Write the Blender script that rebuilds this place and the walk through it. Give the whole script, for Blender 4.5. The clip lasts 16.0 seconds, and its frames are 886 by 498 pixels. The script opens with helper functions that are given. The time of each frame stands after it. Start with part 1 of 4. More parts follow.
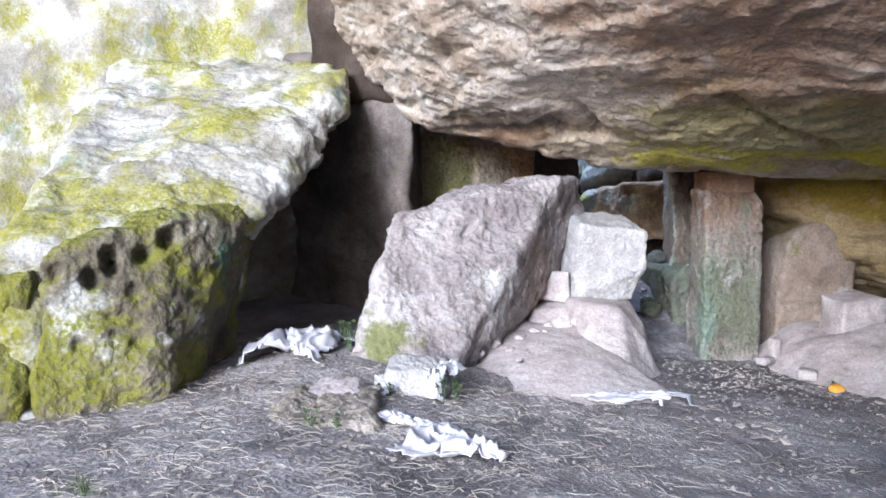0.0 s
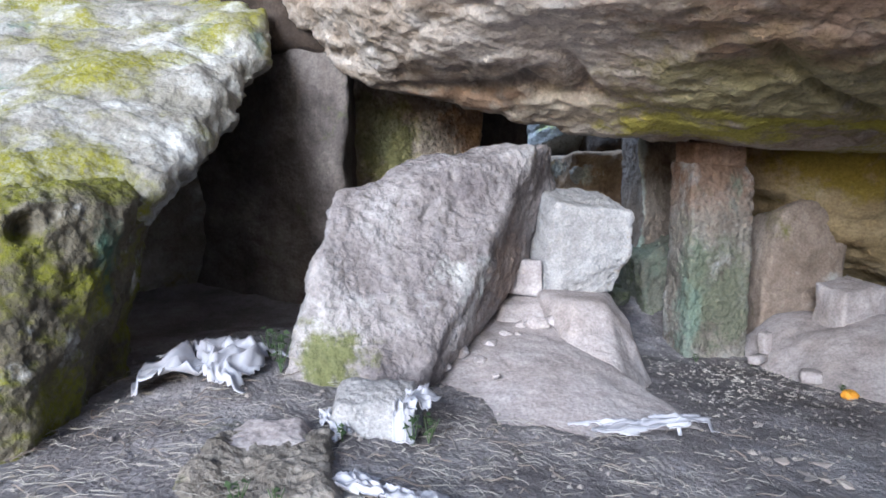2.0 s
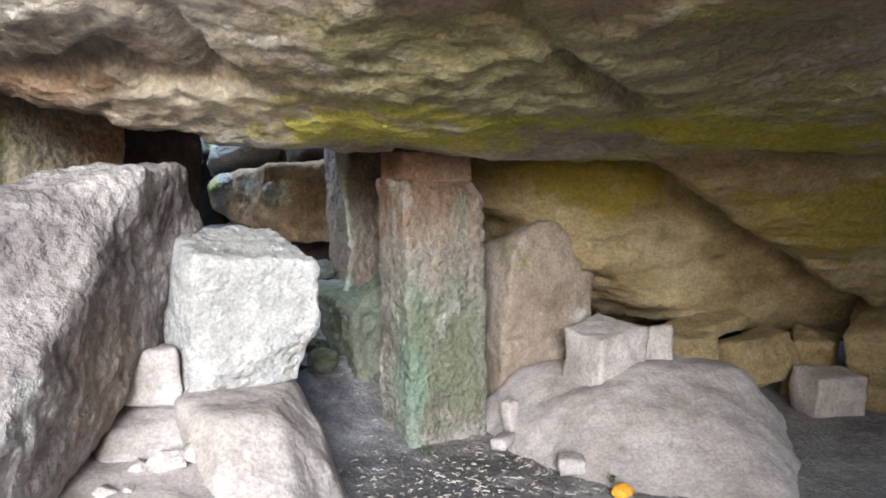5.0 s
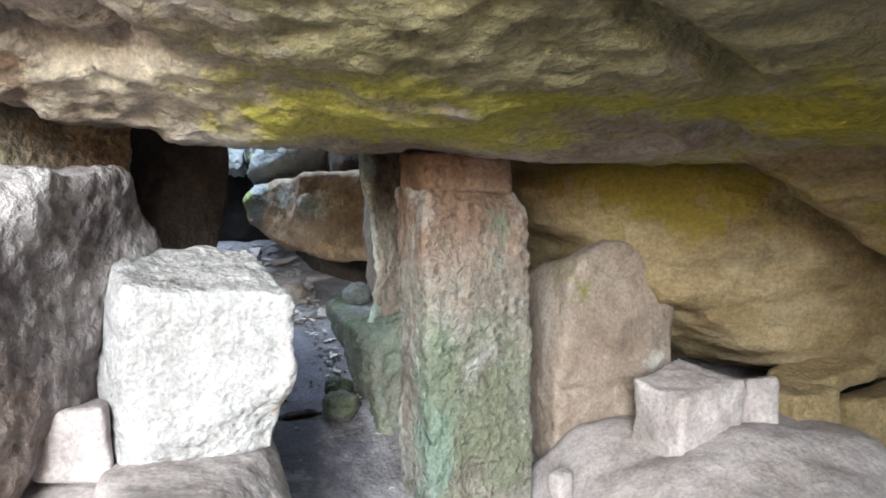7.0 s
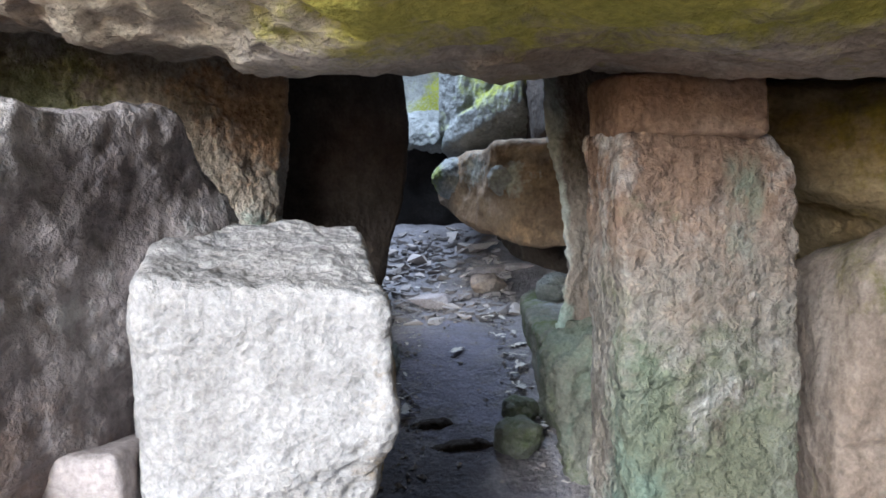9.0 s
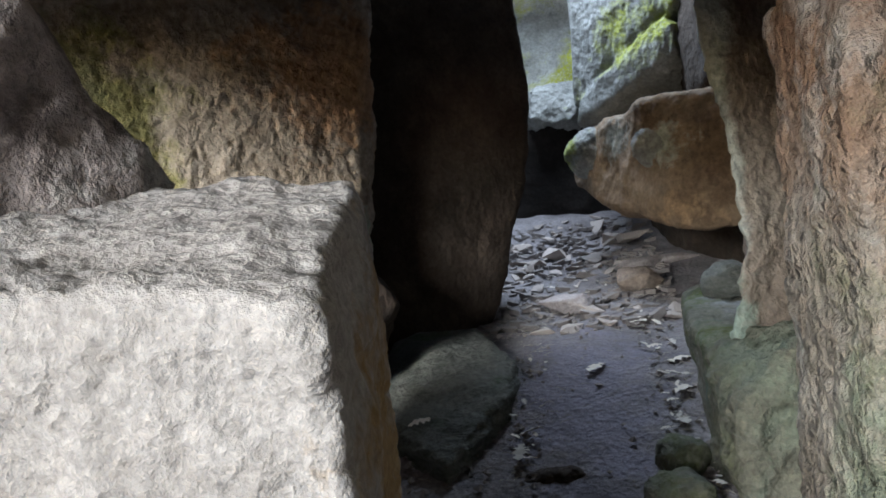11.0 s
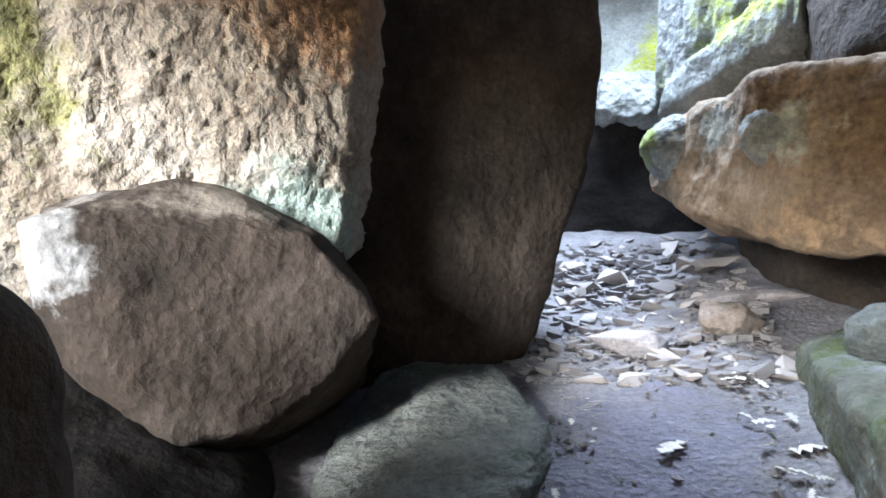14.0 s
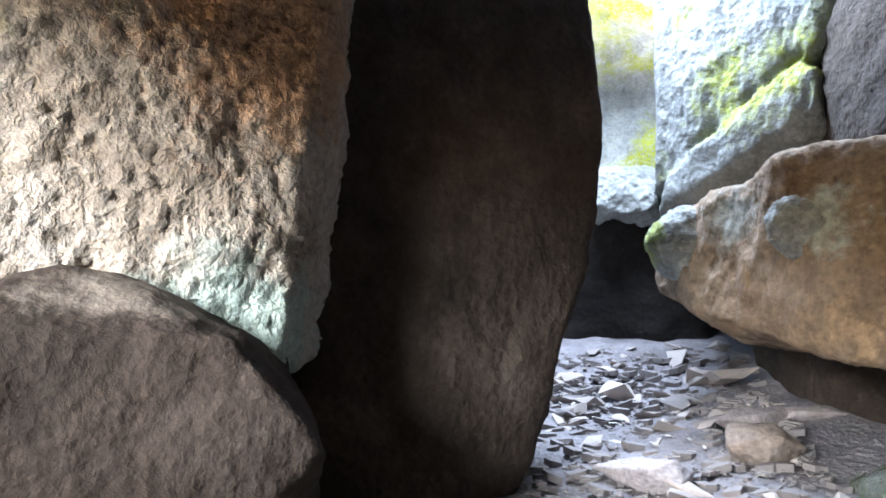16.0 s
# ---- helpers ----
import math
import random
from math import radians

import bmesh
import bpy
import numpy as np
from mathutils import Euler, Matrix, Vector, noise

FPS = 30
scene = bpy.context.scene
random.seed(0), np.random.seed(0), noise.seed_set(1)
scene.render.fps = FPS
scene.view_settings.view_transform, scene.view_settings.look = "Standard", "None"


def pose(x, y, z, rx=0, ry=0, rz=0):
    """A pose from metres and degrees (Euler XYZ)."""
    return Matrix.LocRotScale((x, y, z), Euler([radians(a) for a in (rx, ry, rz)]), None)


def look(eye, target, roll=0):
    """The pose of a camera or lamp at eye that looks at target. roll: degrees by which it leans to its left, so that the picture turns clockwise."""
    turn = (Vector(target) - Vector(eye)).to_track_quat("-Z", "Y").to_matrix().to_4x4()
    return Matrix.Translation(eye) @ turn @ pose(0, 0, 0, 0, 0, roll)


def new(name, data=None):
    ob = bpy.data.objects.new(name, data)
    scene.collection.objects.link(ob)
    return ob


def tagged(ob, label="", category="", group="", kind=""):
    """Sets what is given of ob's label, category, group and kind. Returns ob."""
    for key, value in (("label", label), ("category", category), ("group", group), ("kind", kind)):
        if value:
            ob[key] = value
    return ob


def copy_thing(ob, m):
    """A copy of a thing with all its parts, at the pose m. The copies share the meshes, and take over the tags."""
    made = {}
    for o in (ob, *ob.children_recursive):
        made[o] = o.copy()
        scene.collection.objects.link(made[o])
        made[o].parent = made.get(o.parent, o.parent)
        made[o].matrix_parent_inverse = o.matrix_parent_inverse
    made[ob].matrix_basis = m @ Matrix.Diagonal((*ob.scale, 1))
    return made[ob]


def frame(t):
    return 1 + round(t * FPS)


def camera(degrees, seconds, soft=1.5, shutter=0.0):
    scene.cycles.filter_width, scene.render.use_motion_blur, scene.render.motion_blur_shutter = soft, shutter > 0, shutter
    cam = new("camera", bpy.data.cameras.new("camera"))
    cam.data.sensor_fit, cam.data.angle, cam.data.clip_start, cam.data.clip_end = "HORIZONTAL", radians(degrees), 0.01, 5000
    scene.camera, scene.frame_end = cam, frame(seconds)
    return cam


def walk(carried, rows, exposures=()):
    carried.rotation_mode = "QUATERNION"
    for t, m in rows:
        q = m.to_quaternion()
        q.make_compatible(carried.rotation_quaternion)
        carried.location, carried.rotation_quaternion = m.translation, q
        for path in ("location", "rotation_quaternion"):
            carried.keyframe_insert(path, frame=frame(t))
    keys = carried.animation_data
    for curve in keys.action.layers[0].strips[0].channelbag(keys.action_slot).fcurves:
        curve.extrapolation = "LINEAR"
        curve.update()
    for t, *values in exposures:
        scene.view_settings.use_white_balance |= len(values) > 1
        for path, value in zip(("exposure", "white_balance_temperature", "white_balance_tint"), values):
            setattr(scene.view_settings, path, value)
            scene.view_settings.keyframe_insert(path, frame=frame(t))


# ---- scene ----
cam = camera(60.6, 16.0, soft=1.7)
METRES, EYE, TILT, LEAN, TURN = 9.0, 1.25, -4.0, 0.0, 0.0
ROWS = [
    (0.0, 0.0, 0.0, 0.0, 0.0, 0.0, -0.0),
    (0.5, -0.0098, 0.0374, 0.0019, 2.28, 1.12, 0.13),
    (1.0, -0.0146, 0.0722, 0.0096, 2.94, 0.45, -0.17),
    (1.5, -0.0313, 0.1165, 0.0119, -2.16, -1.21, 0.32),
    (2.0, -0.0337, 0.1448, 0.0156, -6.9, -2.58, -0.01),
    (2.5, -0.0253, 0.1843, 0.0126, -7.56, -3.38, 1.79),
    (3.0, -0.016, 0.2281, 0.0247, -11.02, -4.34, 2.19),
    (3.5, -0.0067, 0.2753, 0.0311, -16.48, 0.09, 1.9),
    (4.0, 0.0147, 0.3061, 0.038, -24.14, -2.21, 2.27),
    (4.5, 0.0501, 0.3331, 0.0415, -26.56, -2.81, 2.68),
    (7.0, 0.1624, 0.4462, 0.0436, -19.57, -1.53, 2.74),
    (7.5, 0.1729, 0.4801, 0.0398, -15.15, 0.02, -0.73),
    (8.0, 0.1857, 0.515, 0.0416, -12.45, 0.36, 1.21),
    (8.5, 0.2019, 0.5462, 0.0354, -6.9, -0.16, 1.28),
    (9.0, 0.2182, 0.5743, 0.0355, -2.08, -1.58, 3.01),
    (9.5, 0.2239, 0.6068, 0.0346, 0.24, -0.48, 5.64),
    (12.0, 0.2468, 0.7497, 0.0139, 16.75, -1.68, 4.45),
    (12.5, 0.2457, 0.7792, 0.0117, 18.63, -4.5, 4.47),
    (13.0, 0.2417, 0.7966, 0.013, 19.33, -1.1, 2.67),
    (13.5, 0.2349, 0.8142, 0.0128, 17.6, 0.58, 1.79),
    (14.0, 0.2293, 0.8282, 0.012, 13.79, 1.37, 0.34),
    (14.5, 0.2302, 0.8471, 0.0132, 13.75, 0.65, 1.69),
    (15.0, 0.2294, 0.8644, 0.0175, 14.64, 3.25, 4.53),
    (15.5, 0.2253, 0.88, 0.0168, 13.0, 2.77, 4.22),
    (16.0, 0.2195, 0.8876, 0.014, 12.81, 9.45, 0.17),
]
EXPOSURES = [(0.0, 1.45, 5200, 12), (1.0, 1.12, 5000, 10), (3.0, 1.05, 5350, 9), (4.5, 1.35, 5550, 6), (7.0, 1.68, 5450, 4), (9.0, 1.35, 5350, 8), (9.5, 1.45, 5350, 8), (12.0, 0.85, 5950, 5), (13.0, 2.35, 5500, 5), (14.5, 2.5, 5500, 8), (16.0, 2.4, 5500, 9)]
walk(cam, [(t, pose(0, 0, EYE, TILT, LEAN, TURN) @ pose(METRES * x, METRES * y, METRES * z, 90 + pitch, roll, yaw)) for t, x, y, z, yaw, pitch, roll in ROWS], EXPOSURES)

# ---- light ----
world = bpy.data.worlds.new("sky")
scene.world = world
world.use_nodes = True
wn = world.node_tree
sky = wn.nodes.new("ShaderNodeTexSky")
sky.sky_type = "NISHITA"
sky.sun_disc = False
sky.sun_elevation = radians(17)
sky.sun_rotation = radians(205)
sky.dust_density = 3.0
wn.nodes["Background"].inputs["Strength"].default_value = 0.09
wn.links.new(sky.outputs[0], wn.nodes["Background"].inputs["Color"])
sun = new("sun", bpy.data.lights.new("sun", "SUN"))
sun.data.energy, sun.data.angle, sun.data.color = 2.6, radians(20), (1.0, 0.96, 0.9)
sun.matrix_world = look((-4.2, -9.1, 3.2), (0, 0, 0))
# the sky over the rear opening
rear_sky = new("rear_sky", bpy.data.lights.new("rear_sky", "AREA"))
rear_sky.data.energy, rear_sky.data.size, rear_sky.data.color = 70, 1.0, (0.82, 0.89, 1.0)
rear_sky.matrix_world = look((1.95, 12.4, 3.5), (2.1, 11.0, 0.2))


# ---- materials ----
def ramp(nt, fac, stops):
    n = nt.nodes.new("ShaderNodeValToRGB")
    while len(n.color_ramp.elements) < len(stops):
        n.color_ramp.elements.new(0.5)
    for e, (p, c) in zip(n.color_ramp.elements, stops):
        e.position = p
        e.color = (*c, 1) if len(c) == 3 else c
    nt.links.new(fac, n.inputs[0])
    return n.outputs[0]


def tex(nt, co, scale, detail=6, rough=0.6, stretch=(1, 1, 1), shift=0.0):
    m = nt.nodes.new("ShaderNodeMapping")
    m.inputs["Scale"].default_value = stretch
    m.inputs["Location"].default_value = (shift, shift * 0.7, -shift)
    nt.links.new(co, m.inputs[0])
    n = nt.nodes.new("ShaderNodeTexNoise")
    n.inputs["Scale"].default_value, n.inputs["Detail"].default_value, n.inputs["Roughness"].default_value = scale, detail, rough
    nt.links.new(m.outputs[0], n.inputs["Vector"])
    return n.outputs[0]


def mixc(nt, fac, a, b, mode="MIX"):
    n = nt.nodes.new("ShaderNodeMix")
    n.data_type, n.blend_type = "RGBA", mode
    for s, v in ((n.inputs[0], fac), (n.inputs[6], a), (n.inputs[7], b)):
        if isinstance(v, (int, float)):
            s.default_value = v
        elif isinstance(v, tuple):
            s.default_value = (*v, 1)
        else:
            nt.links.new(v, s)
    return n.outputs[2]


def calc(nt, op, a, b=0.0, clamp=False):
    n = nt.nodes.new("ShaderNodeMath")
    n.operation, n.use_clamp = op, clamp
    for s, v in ((n.inputs[0], a), (n.inputs[1], b)):
        if isinstance(v, (int, float)):
            s.default_value = v
        else:
            nt.links.new(v, s)
    return n.outputs[0]


def shell(name, rough=0.9):
    m = bpy.data.materials.new(name)
    m.use_nodes = True
    nt = m.node_tree
    b = nt.nodes["Principled BSDF"]
    b.inputs["Roughness"].default_value = rough
    b.inputs["Specular IOR Level"].default_value = 0.25
    return m, nt, b


def patch_mask(nt, centre, radii, ragged):
    """One ragged-edged blotch round a place, such as moss, a stain, or painted light or shade."""
    at = nt.nodes.new("ShaderNodeNewGeometry").outputs["Position"]
    m = nt.nodes.new("ShaderNodeVectorMath")
    m.operation = "SUBTRACT"
    nt.links.new(at, m.inputs[0])
    m.inputs[1].default_value = centre
    d = nt.nodes.new("ShaderNodeVectorMath")
    d.operation = "DIVIDE"
    nt.links.new(m.outputs[0], d.inputs[0])
    d.inputs[1].default_value = radii
    n = nt.nodes.new("ShaderNodeVectorMath")
    n.operation = "LENGTH"
    nt.links.new(d.outputs[0], n.inputs[0])
    want = calc(nt, "SUBTRACT", calc(nt, "MULTIPLY", ragged, 3.0), n.outputs["Value"])
    return ramp(nt, calc(nt, "ADD", want, -0.2), [(0.3, (0, 0, 0)), (0.8, (1, 1, 1))])


def stone(name, dark, mid, light, moss=0.0, mosscol=(0.16, 0.17, 0.02), up=0.5, stain=0.0, staincol=(0.05, 0.12, 0.09),
          pale=0.0, grain=60.0, bump=0.6, bed=1.0, damp=0.9, side=0.0, top=None, patches=()):
    """Weathered rock: large patches, grain, pits, moss that likes upward faces, stains and pale lichen."""
    m, nt, b = shell(name, damp)
    co = nt.nodes.new("ShaderNodeTexCoord").outputs["Object"]
    sep = nt.nodes.new("ShaderNodeSeparateXYZ")
    nt.links.new(nt.nodes.new("ShaderNodeNewGeometry").outputs["Normal"], sep.inputs[0])
    st = (1, 1, bed)
    big = tex(nt, co, 1.6, 8, 0.62, st)
    col = ramp(nt, big, [(0.3, dark), (0.5, mid), (0.7, light)])
    fine = tex(nt, co, grain, 4, 0.7)
    col = mixc(nt, 0.55, col, ramp(nt, fine, [(0.3, (0.35, 0.35, 0.35)), (0.6, (1.0, 1.0, 1.0)), (0.8, (1.25, 1.25, 1.25))]), "MULTIPLY")
    mids = tex(nt, co, 9.0, 6, 0.65, st, 3.0)
    col = mixc(nt, 0.5, col, ramp(nt, mids, [(0.3, (0.5, 0.48, 0.46)), (0.55, (1, 1, 1)), (0.75, (1.15, 1.12, 1.08))]), "MULTIPLY")
    if top:
        at = nt.nodes.new("ShaderNodeSeparateXYZ")
        nt.links.new(co, at.inputs[0])
        rust = ramp(nt, calc(nt, "MULTIPLY", calc(nt, "ADD", at.outputs[2], calc(nt, "MULTIPLY", mids, 0.9)), 0.35), [(top[0], (0, 0, 0)), (top[0] + 0.22, (1, 1, 1))])
        rust.node.color_ramp.interpolation = "EASE"
        col = mixc(nt, calc(nt, "MULTIPLY", rust, 0.5), col, top[1])
    if pale:
        p = ramp(nt, tex(nt, co, 1.5, 9, 0.68, (1, 1, 1), 11.0), [(0.62 - 0.25 * pale, (0, 0, 0)), (0.72 - 0.2 * pale, (1, 1, 1))])
        col = mixc(nt, calc(nt, "MULTIPLY", p, 0.75), col, (0.62, 0.62, 0.6))
    if stain:
        s = ramp(nt, tex(nt, co, 1.9, 7, 0.65, (1, 1, 0.5), 7.0), [(0.66 - 0.25 * stain, (0, 0, 0)), (0.76 - 0.2 * stain, (1, 1, 1))])
        col = mixc(nt, calc(nt, "MULTIPLY", s, 0.8), col, staincol)
    if moss:
        want = calc(nt, "ADD", tex(nt, co, 1.3, 10, 0.68, (1, 1, 1), 19.0), calc(nt, "MULTIPLY", sep.outputs[2], up * 0.25))
        if side:
            at = nt.nodes.new("ShaderNodeSeparateXYZ")
            nt.links.new(co, at.inputs[0])
            want = calc(nt, "ADD", want, calc(nt, "MULTIPLY", at.outputs[0], side))
        k = ramp(nt, want, [(0.68 - 0.3 * moss, (0, 0, 0)), (0.76 - 0.26 * moss, (1, 1, 1))])
        k = calc(nt, "MULTIPLY", k, ramp(nt, tex(nt, co, 35.0, 5, 0.7), [(0.3, (0.15, 0.15, 0.15)), (0.55, (1, 1, 1))]))
        tuft = mixc(nt, tex(nt, co, 6.0, 6, 0.7, (1, 1, 1), 5.0), tuple(c * 0.35 for c in mosscol), tuple(min(1, c * 1.7) for c in mosscol))
        col = mixc(nt, k, col, tuft)
    for k, (centre, radii, tone, amount) in enumerate(patches):
        spot = patch_mask(nt, centre, radii, tex(nt, co, 4.0 / max(radii) ** 0.5, 9, 0.7, (1, 1, 1), 23.0 + 5 * k))
        tint = mixc(nt, tex(nt, co, 14.0, 6, 0.7, (1, 1, 1), 2.0 + k), tuple(c * 0.6 for c in tone), tuple(min(1, c * 1.35) for c in tone))
        col = mixc(nt, calc(nt, "MULTIPLY", spot, amount), col, mixc(nt, 0.5, tint, mixc(nt, 1.0, tint, ramp(nt, fine, [(0.3, (0.4, 0.4, 0.4)), (0.65, (1.15, 1.15, 1.15))]), "MULTIPLY")))
    nt.links.new(col, b.inputs["Base Color"])
    h = calc(nt, "ADD", calc(nt, "MULTIPLY", fine, 0.35), calc(nt, "MULTIPLY", mids, 1.0))
    v = nt.nodes.new("ShaderNodeTexVoronoi")
    v.inputs["Scale"].default_value = grain * 0.6
    nt.links.new(co, v.inputs["Vector"])
    h = calc(nt, "ADD", h, calc(nt, "MULTIPLY", v.outputs[0], 0.3))
    bp = nt.nodes.new("ShaderNodeBump")
    bp.inputs["Strength"].default_value, bp.inputs["Distance"].default_value = bump, 0.03
    nt.links.new(h, bp.inputs["Height"])
    nt.links.new(bp.outputs[0], b.inputs["Normal"])
    return m


def plain(name, c1, c2, scale=20.0, rough=0.85, bump=0.2, vary=0.0):
    m, nt, b = shell(name, rough)
    co = nt.nodes.new("ShaderNodeTexCoord").outputs["Object"]
    f = tex(nt, co, scale, 6, 0.65)
    col = mixc(nt, f, c1, c2)
    if vary:
        rnd = nt.nodes.new("ShaderNodeObjectInfo").outputs["Random"]
        col = mixc(nt, vary, col, ramp(nt, rnd, [(0, (0.5, 0.5, 0.52)), (0.6, (1, 0.95, 0.9)), (1, (1.4, 1.35, 1.3))]), "MULTIPLY")
    nt.links.new(col, b.inputs["Base Color"])
    bp = nt.nodes.new("ShaderNodeBump")
    bp.inputs["Strength"].default_value, bp.inputs["Distance"].default_value = bump, 0.01
    nt.links.new(f, bp.inputs["Height"])
    nt.links.new(bp.outputs[0], b.inputs["Normal"])
    return m


M_LEFT = stone("mossy pale rock", (0.2, 0.19, 0.15), (0.34, 0.32, 0.28), (0.52, 0.51, 0.47), 0.7, (0.21, 0.2, 0.025), 0.1, 0.25, (0.05, 0.13, 0.1), 0.45, 45, 0.7)
M_HOLED = stone("dark mossy pitted rock", (0.07, 0.06, 0.045), (0.16, 0.14, 0.1), (0.28, 0.25, 0.19), 0.72, (0.15, 0.15, 0.015), 0.5, 0.3, (0.06, 0.14, 0.1), 0.15, 45, 1.2)
# near-black base: the shade of hollow and passage end is in the colour
M_SHADE = stone("rock painted with shade", (0.008, 0.007, 0.006), (0.018, 0.015, 0.013), (0.035, 0.03, 0.027), grain=40, bump=0.5)
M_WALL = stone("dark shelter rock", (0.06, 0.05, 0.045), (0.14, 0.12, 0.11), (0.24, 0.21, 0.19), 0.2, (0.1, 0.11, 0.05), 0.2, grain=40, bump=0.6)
# pale left-front patches: pale stone plus painted light; dark lip patch: painted recess shade
M_ROOF = stone("banded sandstone", (0.27, 0.2, 0.14), (0.48, 0.4, 0.325), (0.64, 0.59, 0.54), 0.55, (0.3, 0.26, 0.05), -0.2, grain=40, bump=0.9, bed=2.0, side=0.085,
           patches=[((2.6, 5.7, 1.8), (1.7, 1.2, 0.5), (0.28, 0.245, 0.1), 0.8), ((2.2, 4.3, 2.3), (2.0, 1.4, 0.8), (0.37, 0.235, 0.15), 0.65), ((2.1, 6.75, 1.57), (1.0, 0.5, 0.2), (0.56, 0.51, 0.09), 0.9),
                        ((4.0, 6.0, 1.55), (1.3, 0.5, 0.25), (0.44, 0.38, 0.04), 0.9), ((2.6, 6.2, 1.6), (0.9, 0.16, 0.2), (0.46, 0.42, 0.05), 0.8), ((1.3, 7.0, 1.7), (0.7, 0.6, 0.2), (0.62, 0.54, 0.42), 0.9), ((0.8, 6.0, 2.1), (0.8, 0.9, 0.3), (0.62, 0.56, 0.5), 0.65), ((0.8, 6.8, 1.95), (0.5, 0.4, 0.12), (0.12, 0.105, 0.095), 0.5),
                        ((0.6, 7.4, 1.8), (0.8, 0.5, 0.1), (0.45, 0.29, 0.18), 0.7)])
# last patch: reddish right side face, with its shade put into the colour
M_SLAB = stone("grey purple boulder", (0.16, 0.135, 0.135), (0.33, 0.295, 0.29), (0.5, 0.47, 0.46), grain=32, bump=1.4, pale=0.15,
               patches=[((-0.42, 5.75, 0.14), (0.26, 0.3, 0.22), (0.15, 0.16, 0.05), 0.9), ((0.5, 6.8, 1.15), (0.6, 0.5, 0.28), (0.15, 0.125, 0.13), 0.6), ((0.85, 6.75, 0.5), (0.5, 0.5, 0.4), (0.24, 0.17, 0.13), 0.6)])
# ochre patch on the right flank: shade with warm bounced light, painted in
M_GRANITE = stone("pale granular granite", (0.35, 0.335, 0.33), (0.43, 0.415, 0.41), (0.51, 0.495, 0.49), grain=60, bump=0.8, patches=[((1.9, 7.5, 0.5), (0.17, 0.5, 0.55), (0.3, 0.2, 0.085), 0.95)])
M_DUST = stone("dusty worn rock", (0.36, 0.31, 0.29), (0.46, 0.41, 0.4), (0.55, 0.51, 0.5), grain=50, bump=0.4)
M_PILLAR = stone("stained pillar stone", (0.13, 0.11, 0.085), (0.28, 0.25, 0.21), (0.47, 0.445, 0.4), 0.3, (0.14, 0.155, 0.09), -0.2, 0.1, (0.2, 0.26, 0.2), 0.35, 36, 2.0, top=(0.56, (0.3, 0.15, 0.08)),
                 patches=[((2.65, 7.5, 0.25), (0.16, 0.3, 0.55), (0.16, 0.2, 0.14), 0.7), ((2.95, 7.5, 0.1), (0.4, 0.3, 0.55), (0.17, 0.185, 0.12), 0.75), ((2.62, 7.5, -0.1), (0.1, 0.3, 0.5), (0.22, 0.32, 0.26), 0.5)])
M_TAN = stone("tan sandstone", (0.23, 0.165, 0.075), (0.36, 0.275, 0.15), (0.46, 0.375, 0.24), 0.2, (0.2, 0.17, 0.03), 0.1, grain=40, bump=0.7, bed=2.0,
              patches=[((4.1, 7.6, 1.3), (0.8, 0.8, 0.35), (0.27, 0.21, 0.025), 0.85), ((5.6, 6.6, 1.0), (1.3, 0.8, 0.35), (0.3, 0.24, 0.03), 0.8)])
M_PINK = stone("pinkish tan rock", (0.22, 0.165, 0.125), (0.34, 0.275, 0.225), (0.45, 0.385, 0.335), 0.3, (0.17, 0.16, 0.05), 0.1, 0.1, (0.3, 0.34, 0.28), 0.15, 45, 0.7)
# the brown rock darkened again, so that the colour carries the shade
M_UMBER = stone("umber rock with shade in colour", (0.022, 0.016, 0.011), (0.055, 0.04, 0.029), (0.11, 0.085, 0.066), grain=40, bump=0.8)
M_RUST = stone("rusty stone", (0.16, 0.085, 0.05), (0.3, 0.185, 0.12), (0.42, 0.31, 0.24), grain=45, bump=1.0)
M_LICHEN = stone("grey lichen crust", (0.2, 0.205, 0.195), (0.33, 0.335, 0.315), (0.46, 0.46, 0.44), 0.25, (0.22, 0.25, 0.05), 0.4, grain=40, bump=1.2, patches=[((2.14, 11.7, 1.25), (0.09, 0.3, 0.2), (0.26, 0.29, 0.06), 0.9)])
M_FIN = stone("green edged slab rock", (0.13, 0.1, 0.075), (0.24, 0.195, 0.155), (0.34, 0.3, 0.25), grain=45, bump=1.1,
              patches=[((2.62, 8.78, 1.2), (0.075, 0.5, 1.5), (0.46, 0.48, 0.43), 0.9), ((2.62, 8.7, 0.45), (0.12, 0.3, 0.25), (0.27, 0.35, 0.29), 0.8)])
M_SUNMOSS = stone("yellow moss in daylight", (0.3, 0.3, 0.27), (0.45, 0.45, 0.41), (0.6, 0.6, 0.56), 0.7, (0.36, 0.37, 0.04), 0.3, grain=40, bump=0.9)
M_WEDGE = stone("pitted bare rock", (0.3, 0.235, 0.17), (0.5, 0.43, 0.35), (0.64, 0.59, 0.52), 0.2, (0.26, 0.28, 0.13), -0.1, grain=30, bump=2.0,
                patches=[((1.0, 9.8, 0.75), (0.5, 0.5, 0.28), (0.44, 0.54, 0.47), 0.85), ((0.1, 9.3, 1.45), (0.45, 0.6, 0.5), (0.3, 0.29, 0.1), 0.85), ((1.1, 9.9, 1.65), (0.55, 0.5, 0.4), (0.5, 0.29, 0.15), 0.75), ((-0.1, 9.0, 1.6), (0.5, 0.6, 0.5), (0.25, 0.25, 0.13), 0.8)])
